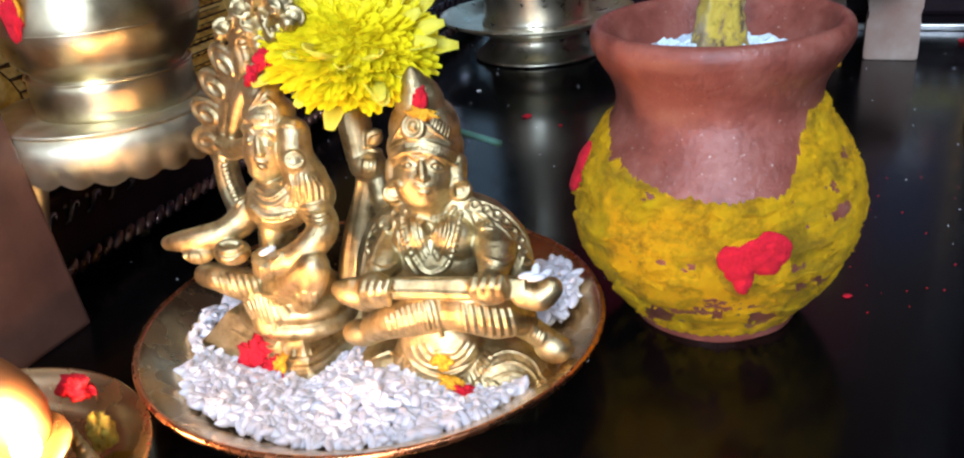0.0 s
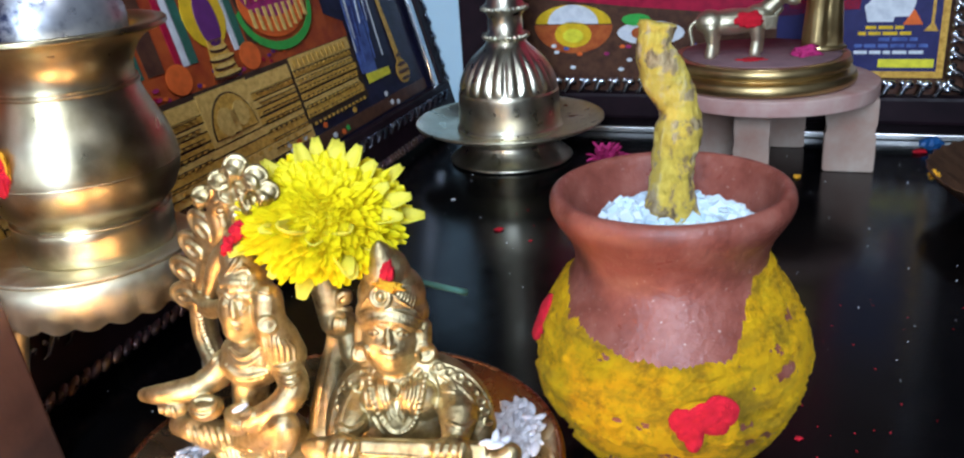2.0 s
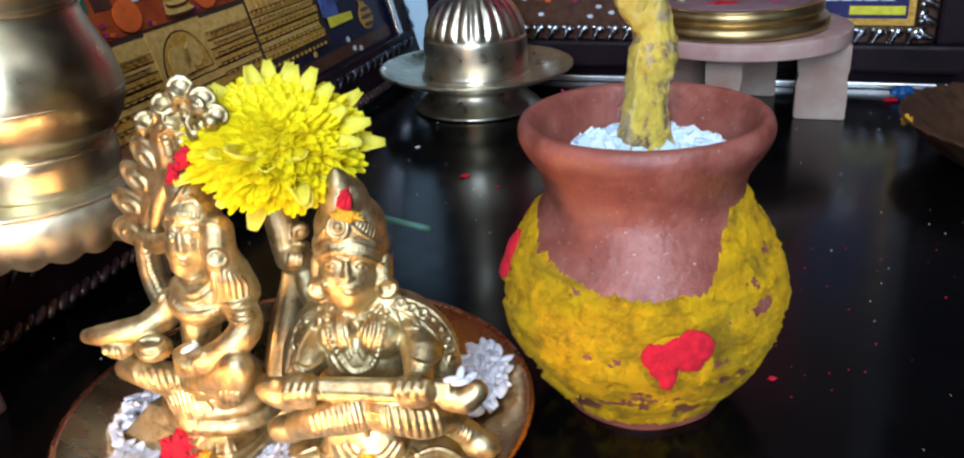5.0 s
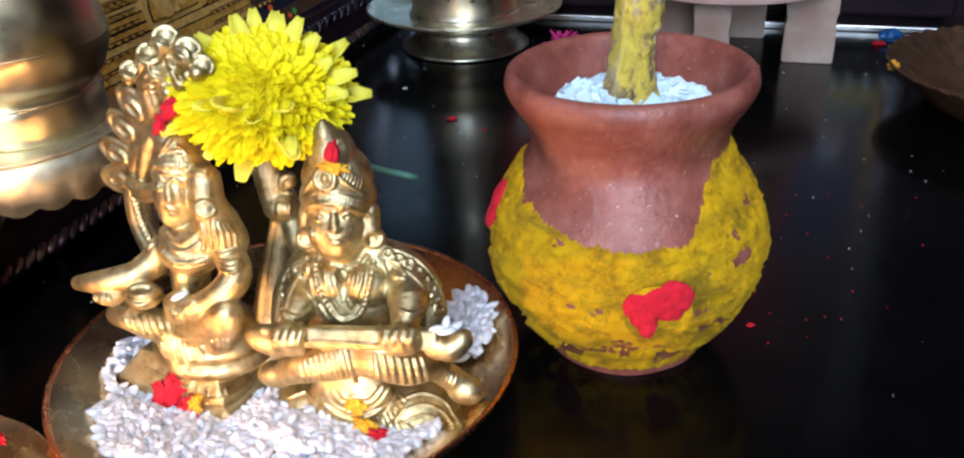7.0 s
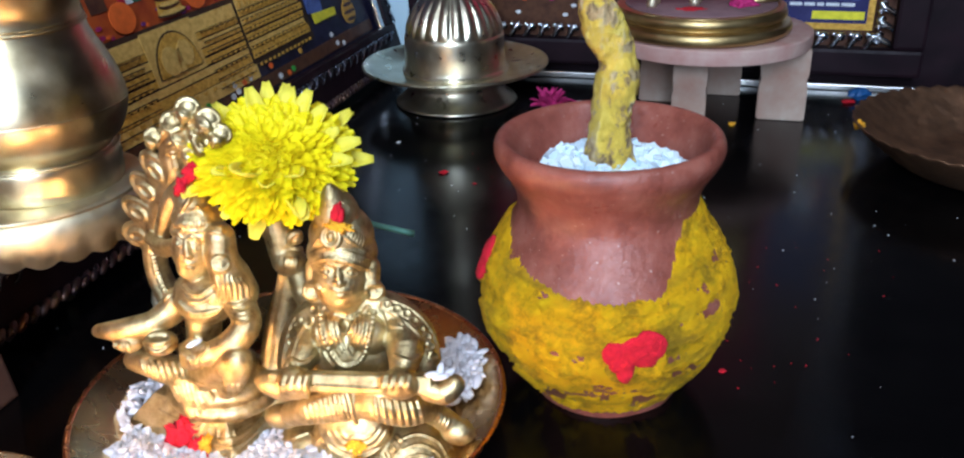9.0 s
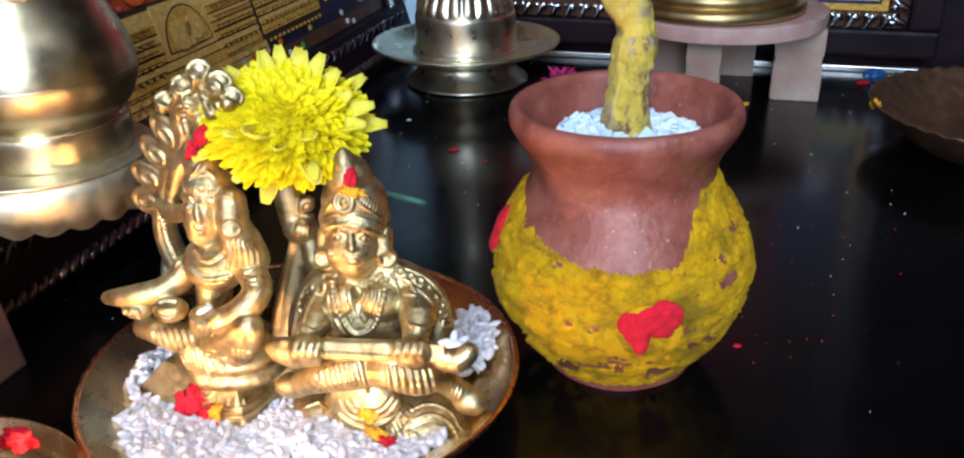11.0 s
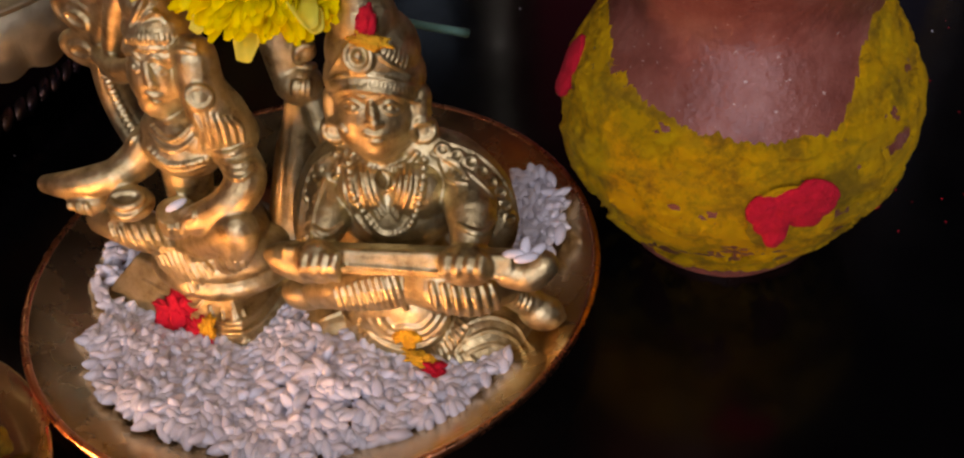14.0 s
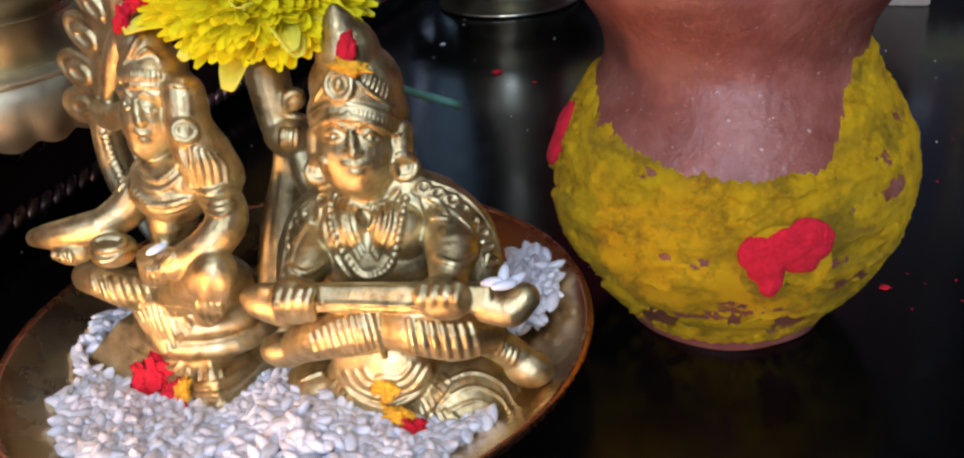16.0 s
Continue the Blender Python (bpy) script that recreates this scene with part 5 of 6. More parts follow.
def chrysanthemum():
    base = root("chrysanthemum", 0, 0, 0)
    base.matrix_world = Matrix.Translation((0.0045, 0.003, 0.1080)) @ pose(0, 0, 0, 30, 2, 8)
    tagged(base, "yellow chrysanthemum bloom with green stem on the figurines", "flower")
    rng = random.Random(3)
    inner = bmesh.new()
    for ring in range(17):
        phi = radians(3 + 5.3 * ring)
        count = 6 + round(52 * math.sin(phi))
        for j in range(count):
            a = 360 * (j + 0.5 * (ring % 2) + rng.uniform(-0.4, 0.4)) / count
            lift = 42 - 0.42 * math.degrees(phi) + rng.uniform(-14, 14)
            m = pose(0, 0, -0.001 + 0.0120 * math.cos(phi) + rng.uniform(-0.0007, 0.0007), 0, 0, a) @ pose(0, 0.0196 * math.sin(phi), 0, lift, rng.uniform(-20, 20), 0)
            petal_mesh(inner, m, (0.0040 + 0.0040 * math.sin(phi) ** 3) * rng.uniform(0.8, 1.25), rng.uniform(0.0028, 0.0042), rng.uniform(-0.1, 0.3), 0.35, 4)
    ell(inner, (0, 0, 0.0), (0.0200, 0.0200, 0.0118), seg=24)
    part("inner_petals", inner, PETAL, base)
    for ring, count, lift, ln in ((0, 19, 24, 0.0240), (1, 14, 4, 0.0262)):
        for j in range(count):
            bm = bmesh.new()
            petal_mesh(bm, Matrix(), ln * rng.uniform(0.78, 1.14), rng.uniform(0.0058, 0.0078), rng.uniform(-0.1, 0.35), 0.35, 7)
            ob = part("outer_petal", bm, OUTER_PETAL, base, "pale yellow outer petal" if j == 0 else "")
            a = 360 * (j + 0.5 * ring + rng.uniform(-0.3, 0.3)) / count
            ob.matrix_local = pose(0, 0, -0.001 - 0.0012 * ring, 0, 0, a) @ pose(0, 0.004, 0, lift + rng.uniform(-9, 9), rng.uniform(-14, 14), 0)
            ob.modifiers.new("thick", "SOLIDIFY").thickness = 0.0004
    inv = base.matrix_world.inverted()
    bm = bmesh.new()
    tube(bm, [inv @ p for p in smooth_curve([(0.0075, 0.008, 0.1035), (0.014, 0.014, 0.092), (0.028, 0.024, 0.0755), (0.0495, 0.036, 0.0620)], 5)], [0.0030] * 6 + [0.0012] * 9 + [0.0014], 10)
    part("stem", bm, STEM, base, "thin green cut stem")


chrysanthemum()

# ---------------------------------------------------------------- clay pot
POT = (0.1250, 0.0170)
POT_PROFILE = [(0.0295, 0.0), (0.0300, 0.003), (0.0320, 0.007), (0.0405, 0.018), (0.0472, 0.032), (0.0490, 0.043), (0.0465, 0.057), (0.0398, 0.069), (0.0348, 0.0770),
               (0.0340, 0.0825), (0.0358, 0.089), (0.0402, 0.0960), (0.0423, 0.1010), (0.0416, 0.1050), (0.0392, 0.1065), (0.0368, 0.1045), (0.0350, 0.0990), (0.0318, 0.090), (0.030, 0.080), (0.033, 0.070)]


def outer_radius(z):
    pts = POT_PROFILE[:13]
    for (r0, z0), (r1, z1) in zip(pts, pts[1:]):
        if z0 <= z <= z1:
            return r0 + (r1 - r0) * (z - z0) / (z1 - z0)
    return pts[0][0]


FRONT = math.atan2(-0.283, -0.077)


def paste_top(a):
    """Upper edge of the turmeric paste round the pot."""
    d = math.degrees((a - FRONT + math.pi) % (2 * math.pi) - math.pi)
    if d < -20:
        h = 0.0615 + 0.0125 * min(1, (-20 - d) / 60)
    elif d < 28:
        h = 0.0610
    else:
        h = 0.0610 + 0.0195 * min(1, ((d - 28) / 26)) ** 0.8
    return h + 0.0018 * noise.noise(Vector((math.cos(a), math.sin(a), 0.3)) * 9) + 0.0014 * noise.noise(Vector((math.cos(a), math.sin(a), 0.7)) * 34) + 0.0008 * noise.noise(Vector((math.cos(a), math.sin(a), 0.9)) * 90)


def clay_pot():
    base = root("clay_pot", *POT, 0)
    base.matrix_world = pose(*POT, 0, 0, -1.0, 0)
    tagged(base, "round terracotta pot smeared with yellow turmeric paste", "pot")
    dense = profile_curve(POT_PROFILE, 4)
    part("body", lathe(dense, 96, lambda a, r, z: (r + 0.0004 * noise.noise(Vector((r * math.cos(a), r * math.sin(a), z)) * 70), z)), CLAY, base)
    # paste: a thin uneven skin over the lower part
    bm = bmesh.new()
    NA, NZ = 560, 170
    grid = []
    for i in range(NZ + 1):
        row = []
        for k in range(NA):
            a = 2 * math.pi * k / NA
            top = min(0.081, paste_top(a))
            low = 0.0028 + 0.0018 * noise.noise(Vector((math.cos(a), math.sin(a), 4.0)) * 4) + 0.0015 * noise.noise(Vector((math.cos(a), math.sin(a), 5.0)) * 14)
            z = low + (top - low) * i / NZ
            q = Vector((math.cos(a) * 0.05, math.sin(a) * 0.05, z))
            # crusts with broken edges; bare clay where the paste has flaked off, mostly low down, partly to put in the
            # shade there
            crust = noise.fractal(Vector((q.x, q.y, q.z * 1.7)) * 62, 0.8, 2.2, 6)
            bare = noise.fractal(Vector((q.x, q.y, q.z * 1.9)) * 48 + Vector((7, 3, 1)), 0.75, 2.1, 6)
            side = math.degrees((a - FRONT + math.pi) % (2 * math.pi) - math.pi)
            thin = 0.21 * max(0, 1 - abs(z - 0.017) / 0.024) + (0.21 * max(0, 1 - (top - z) / 0.008) * max(0, 1 - abs(side - 34) / 34))
            thick = 0.0005 + 0.0009 * max(0.0, min(1.0, (crust - 0.02) * 7)) + 0.0004 * max(-1.2, noise.fractal(q * 210, 0.7, 2.1, 5))
            if side < -10 and z < 0.045:
                thick += 0.0009 * max(0.0, min(1.0, (crust + 0.12) * 5))
            if bare + 0.70 < thin * 2.4:
                thick = -0.0010
            edge = min(1, (NZ - i) / 5, i / 6)
            r = outer_radius(z) + 0.0002 + thick * edge - (0.0008 if edge < 0.1 else 0)
            row.append(bm.verts.new((r * math.cos(a), r * math.sin(a), z)))
        grid.append(row)
    for r0, r1 in zip(grid, grid[1:]):
        for k in range(NA):
            bm.faces.new((r0[k], r0[(k + 1) % NA], r1[(k + 1) % NA], r1[k]))
    part("turmeric_paste", bm, TURMERIC, base, "cracked dry yellow turmeric paste")
    # loose flakes that lift off the paste
    rng = random.Random(8)
    bm = bmesh.new()
    for k in range(110):
        a = FRONT + radians(rng.uniform(-95, 95))
        z = rng.uniform(0.010, paste_top(a) - 0.002)
        r = outer_radius(z) + 0.0008
        stamp(bm, "ico", 1, Matrix.LocRotScale((r * math.cos(a), r * math.sin(a), z), Euler((rng.uniform(0, 6), rng.uniform(0, 6), rng.uniform(0, 6))), (rng.uniform(0.0004, 0.0012), rng.uniform(0.0004, 0.0009), 0.0004)))
    fl = part("loose_paste", bm, TURMERIC, base)
    fl["kind"] = "stuff"


clay_pot()


def on_pot(deg, z, out=0.0):
    a = FRONT + radians(deg)
    r = outer_radius(z) + out
    return (POT[0] + r * math.cos(a), POT[1] + r * math.sin(a), z), math.degrees(a) + 90


def pot_mark(name, mat, deg, z, spots, thick, seed, label):
    """A mark pressed on the pot out of a few joined dabs: (side, up, half width, half height)."""
    p, turn = on_pot(deg, z, 0.0016 if name == "turmeric_mark" else (0.0008 if deg < 0 else 0.0022))
    bm = bmesh.new()
    for s, h, w, t in spots:
        stamp(bm, "ico", 4, Matrix.LocRotScale((s, s * s / 0.09, h), None, (w, thick, t)))
    for v in bm.verts:
        v.co += noise.noise_vector(v.co * 260 + Vector((seed, 0, 0))) * 0.0006 + noise.noise_vector(v.co * 900) * 0.0002
    tmp = part("mark", bm, mat)
    skin = tmp.modifiers.new("skin", "REMESH")
    skin.mode, skin.voxel_size, skin.use_smooth_shade = "VOXEL", 0.00035, True
    me = bpy.data.meshes.new_from_object(tmp.evaluated_get(bpy.context.evaluated_depsgraph_get()))
    bpy.data.objects.remove(tmp)
    me.name = name
    ob = new(name, me)
    lean = -math.degrees(math.atan2(outer_radius(z + 0.006) - outer_radius(z - 0.006), 0.012))
    ob.matrix_world = pose(*p, 0, 0, turn) @ pose(0, 0, 0, -lean, 0, 0)
    tagged(ob, label, "powder mark")


pot_mark("turmeric_mark", TURMERIC, 12, 0.0425, [(0.0, 0.0, 0.0112, 0.0080), (-0.004, -0.005, 0.0060, 0.0066), (0.005, -0.003, 0.0070, 0.0066)], 0.0008, 3, "yellow turmeric patch under the red mark")
pot_mark("kumkum_mark", KUMKUM, 12, 0.0435, [(0.0050, 0.0022, 0.0066, 0.0062), (0.0010, 0.0012, 0.0066, 0.0056), (-0.0062, -0.0002, 0.0050, 0.0050), (-0.0030, -0.0052, 0.0036, 0.0070), (-0.0045, -0.003, 0.0046, 0.0056), (0.004, -0.002, 0.0050, 0.0044)], 0.0016, 5, "bright red powder patch pressed on the clay pot")
pot_mark("kumkum_mark", KUMKUM, -82, 0.0570, [(0.0, 0.0, 0.0060, 0.0085), (0.001, -0.005, 0.0050, 0.0060)], 0.0024, 9, "red powder patch on the pot's far shoulder")


def salt_heap():
    rng = random.Random(21)
    bm = bmesh.new()
    n_made = 0
    while n_made < 620:
        x, y = rng.uniform(-0.034, 0.034), rng.uniform(-0.034, 0.034)
        r = math.hypot(x, y)
        if r > 0.0275:
            continue
        s = rng.uniform(0.0020, 0.0044)
        z = 0.0895 + 0.0055 * (1 - (r / 0.030) ** 2) + rng.uniform(-0.001, 0.0022)
        stamp(bm, "cube", 0, Matrix.LocRotScale((POT[0] + x, POT[1] + y, z), Euler((rng.uniform(0, 6), rng.uniform(0, 6), rng.uniform(0, 6))), (s, s * rng.uniform(0.7, 1), s * rng.uniform(0.6, 1))))
        n_made += 1
    bmesh.ops.create_cone(bm, cap_ends=True, segments=32, radius1=0.0300, radius2=0.0305, depth=0.008, matrix=Matrix.Translation((*POT, 0.0835)))
    ell(bm, (*POT, 0.0885), (0.0285, 0.0285, 0.0058), seg=32)
    ob = part("rock_salt", bm, SALT, smooth=False)
    tagged(ob, "coarse bluish white salt crystals filling the clay pot", "salt", kind="stuff")


salt_heap()


def turmeric_root():
    bm = bmesh.new()
    line = smooth_curve([(0.1243, 0.016, 0.086), (0.1246, 0.016, 0.100), (0.1243, 0.016, 0.114), (0.1270, 0.017, 0.126), (0.1262, 0.018, 0.135), (0.1212, 0.018, 0.145), (0.1180, 0.018, 0.154), (0.1190, 0.018, 0.1625)], 14)
    k = len(line)
    radii = [0.0088 - 0.0030 * i / k + 0.0007 * math.sin(19 * i / k) for i in range(k - 2)] + [0.0056, 0.0042]
    tube(bm, line, radii, 32)
    for v in bm.verts:
        q = v.co * 110
        v.co += noise.noise_vector(Vector((q.x, q.y, q.z * 0.45))) * 0.0017 + noise.noise_vector(v.co * 330) * 0.0009 + noise.noise_vector(v.co * 900) * 0.0003
    ob = part("turmeric_root", bm, ROOT)
    ob.location.x = -0.001
    tagged(ob, "dried yellow turmeric root standing in the salt", "root")


turmeric_root()

# ---------------------------------------------------------------- water pot on its brass stool
VX, VY, SZ = -0.105, 0.080, 0.078


def brass_stool():
    base = root("brass_stool", VX - 0.002, VY, 0)
    tagged(base, "low round brass stool with scalloped skirt and curved legs", "stool")
    top = profile_curve([(0.0001, SZ), (0.030, SZ), (0.0425, SZ - 0.0005), (0.0436, SZ - 0.002)], 4)

    def scallop(a, r, z):
        return (r, z - 0.0024 * abs(math.sin(a * 11)) if z < SZ - 0.018 else z)
    part("top", lathe(top + [(0.0420, SZ - 0.004), (0.0001, SZ - 0.004)], 72), STOOL_BRASS, base)
    skirt = [(0.0434, SZ - 0.0025), (0.0438, SZ - 0.010), (0.0436, SZ - 0.0190), (0.0424, SZ - 0.0190), (0.0422, SZ - 0.0025)]
    part("skirt", lathe(skirt, 216, scallop, close=True), STOOL_BRASS, base, "plain skirt with scalloped lower edge")
    for a in (110, 12, 235):
        bm = bmesh.new()
        c, s = math.cos(radians(a)), math.sin(radians(a))
        line = smooth_curve([(0.034 * c, 0.034 * s, SZ - 0.006), (0.040 * c, 0.040 * s, 0.050), (0.042 * c, 0.042 * s, 0.028), (0.038 * c, 0.038 * s, 0.012), (0.040 * c, 0.040 * s, 0.002)], 4)
        tube(bm, line, [0.0046 - 0.0022 * i / 16 + 0.0012 * math.exp(-((i - 3) / 2.5) ** 2) for i in range(17)], 12)
        part("leg", bm, STOOL_BRASS, base)


brass_stool()


def kalash():
    base = root("brass_water_pot", VX + 0.003, VY, SZ)
    tagged(base, "round bellied polished brass water pot with flared rim", "water pot")
    pts = [(0.0300, 0.0), (0.0312, 0.001), (0.0312, 0.0130), (0.0290, 0.0148), (0.0300, 0.0165), (0.0345, 0.0215), (0.0378, 0.0300), (0.0380, 0.0370), (0.0355, 0.0470), (0.0310, 0.0570), (0.0280, 0.0650), (0.0272, 0.0720), (0.0300, 0.0790),
           (0.0350, 0.0840), (0.0420, 0.0868), (0.0428, 0.0880), (0.0420, 0.0893), (0.0360, 0.0885), (0.0300, 0.086), (0.0260, 0.079), (0.0250, 0.070)]
    part("body", lathe(profile_curve(pts, 4), 96), BRASS, base)
    for r, z in ((0.0379, 0.034), (0.0282, 0.066), (0.0277, 0.0675), (0.0312, 0.0145)):
        ring = [(r + 0.0006 * math.cos(a), z + 0.0006 * math.sin(a)) for a in (2 * math.pi * i / 8 for i in range(8))]
        part("turned_band", lathe(ring, 96, close=True), BRASS, base)
    return base


kalash()
dab("kumkum_mark", KUMKUM, (VX + 0.003 - 0.0160, VY - 0.0342, SZ + 0.041), (0.0046, 0.0018, 0.0078), (0, 0, -25), "red powder mark on the brass water pot", "powder mark", 31)
dab("turmeric_mark", TURMERIC_DOT, (VX + 0.003 - 0.0158, VY - 0.0336, SZ + 0.044), (0.0050, 0.0014, 0.0070), (0, 0, -25), "yellow turmeric dab behind the red mark", "powder mark", 32)

lid = root("metal_lid", VX + 0.003, VY, SZ + 0.084)
tagged(lid, "dull silvery domed lid set in the brass pot's mouth", "lid")
part("dome", lathe(profile_curve([(0.0275, 0.0), (0.0285, 0.004), (0.0275, 0.012), (0.022, 0.022), (0.012, 0.029), (0.0001, 0.031)], 4), 64), LIDMETAL, lid)


def marigold(p, r, mat, label, seed):
    rng = random.Random(seed)
    bm = bmesh.new()
    for ring in range(5):
        count = 8 + 4 * ring
        for j in range(count):
            a = 360 * (j + rng.uniform(-0.3, 0.3)) / count
            petal_mesh(bm, pose(0, 0, 0, 0, 0, a) @ pose(0, r * 0.08 * ring, r * 0.35, 82 - 20 * ring + rng.uniform(-8, 8), 0, 0), r * rng.uniform(0.75, 1.0), r * 0.45, -0.3, 0.4, 4)
    ell(bm, (0, 0, 0.1 * r), (0.4 * r, 0.4 * r, 0.5 * r))
    ob = part("marigold", bm, mat)
    ob.matrix_world = pose(*p, rng.uniform(-25, 25), rng.uniform(-25, 25), rng.uniform(0, 90))
    tagged(ob, label, "flower", "flowers beside the water pot")


YELLOW_FLOWER = surface("deep_yellow_petals", [(0.3, (0.75, 0.40, 0.01)), (0.7, (0.88, 0.55, 0.02))], 200, (0.6, 0.8), 0.0, 500, 0.001, 0.6)
for k, (x, y, z, r, m) in enumerate(((-0.163, 0.105, 0.012, 0.014, YELLOW_FLOWER), (-0.172, 0.118, 0.034, 0.014, YELLOW_FLOWER), (-0.176, 0.126, 0.058, 0.015, YELLOW_FLOWER), (-0.175, 0.122, 0.085, 0.016, ORANGE), (-0.178, 0.122, 0.112, 0.016, ORANGE), (-0.19, 0.11, 0.030, 0.015, ORANGE), (-0.195, 0.112, 0.06, 0.015, YELLOW_FLOWER))):
    marigold((x, y, z), r, m, ("orange" if m is ORANGE else "yellow") + " marigold in the string hanging by the pot", 50 + k)

# leaning brown board
board = root("wooden_board", -0.117, 0.0375, 0)
board.matrix_world = pose(-0.117, 0.0375, 0.0, 0, 0, TURN) @ pose(0, 0, 0, 0, -9, 0)
tagged(board, "worn reddish brown wooden board leaning on its edge", "board")
bm = bmesh.new()
box(bm, (-0.008, -0.11, 0.075), (0.016, 0.22, 0.15), None, 0.0015)
part("panel", bm, BOARD, board, smooth=False)

# ---------------------------------------------------------------- oil lamp with its flame


def oil_lamp():
    base = root("oil_lamp", -0.115, -0.074, 0)
    tagged(base, "small lit brass oil lamp with fluted back on a plate", "oil lamp")
    pr = profile_curve([(0.0001, 0.0030), (0.035, 0.0030), (0.047, 0.0050), (0.053, 0.0120), (0.0560, 0.0150), (0.0565, 0.0140), (0.0535, 0.0105), (0.047, 0.0020), (0.035, 0.0005), (0.0001, 0.0005)], 4)
    part("saucer", lathe(pr, 72), PLATE, base)
    bowl = profile_curve([(0.0001, 0.004), (0.012, 0.004), (0.010, 0.008), (0.018, 0.014), (0.0235, 0.020), (0.0240, 0.0215), (0.0225, 0.0205), (0.016, 0.0150), (0.0001, 0.0135)], 4)
    b = part("bowl", lathe(bowl, 48), BRASS, base)
    b.location = (0.013, 0.0, 0)
    bm = bmesh.new()
    ell(bm, (0.004, 0.020, 0.024), (0.0235, 0.013, 0.0215), (8, 0, -20), 36)
    part("back_shell", bm, SHELL, base, "rounded coppery back plate")
    bm = bmesh.new()
    for k in range(9):
        tube(bm, smooth_curve([(0.030 + 0.0022 * k, 0.016 - 0.0022 * k, 0.020 - 0.001 * k), (0.034 + 0.0022 * k, 0.012 - 0.0025 * k, 0.012), (0.036 + 0.0016 * k, 0.008 - 0.0024 * k, 0.004)], 3), 0.0015, 8)
    part("fluting", bm, BRASS, base)
    bm = bmesh.new()
    tube(bm, [(0.016, -0.010, 0.016), (0.027, -0.004, 0.021)], 0.0014, 8)
    part("wick", bm, WICK, base)
    flame = lathe(profile_curve([(0.0002, 0.0), (0.0028, 0.003), (0.0038, 0.007), (0.0022, 0.014), (0.0002, 0.021)], 4), 24)
    f = part("flame", flame, FLAME, base, "bright yellow white flame")
    f.location = (0.0255, 0.002, 0.0165)


oil_lamp()


def front_lamp():
    """A second small lamp in front of the plate; its flame points up beside the rim."""
    base = root("oil_lamp", 0.0015, -0.1130, 0)
    tagged(base, "small lit brass oil lamp before the plate's rim", "oil lamp")
    bowl = profile_curve([(0.0001, 0.0), (0.009, 0.0), (0.0085, 0.002), (0.014, 0.006), (0.0175, 0.011), (0.0180, 0.0120), (0.0168, 0.0114), (0.012, 0.0075), (0.0001, 0.0060)], 4)
    part("bowl", lathe(bowl, 48), BRASS, base)
    bm = bmesh.new()
    tube(bm, [(0.0, 0.004, 0.0076), (0.0, 0.0195, 0.0125)], 0.0012, 8)
    part("wick", bm, WICK, base)
    fl = part("flame", lathe(profile_curve([(0.0002, 0.0), (0.0024, 0.0025), (0.0030, 0.0055), (0.0016, 0.0100), (0.0002, 0.0130)], 4), 24), FLAME, base, "bright yellow white flame")
    fl.location = (0.0, 0.0200, 0.0115)


front_lamp()
dab("kumkum_mark", KUMKUM, (-0.0885, -0.0400, 0.0205), (0.0060, 0.0036, 0.0036), (0, 0, -30), "clump of red powder on the oil lamp's edge", "powder mark", 41, rough=0.6)
dab("turmeric_mark", OLIVE, (-0.0785, -0.0520, 0.0120), (0.0036, 0.0036, 0.0065), (0, 0, -30), "olive yellow turmeric paste on the lamp", "powder mark", 42, rough=0.5)

# ---------------------------------------------------------------- tall brass lamp at the back


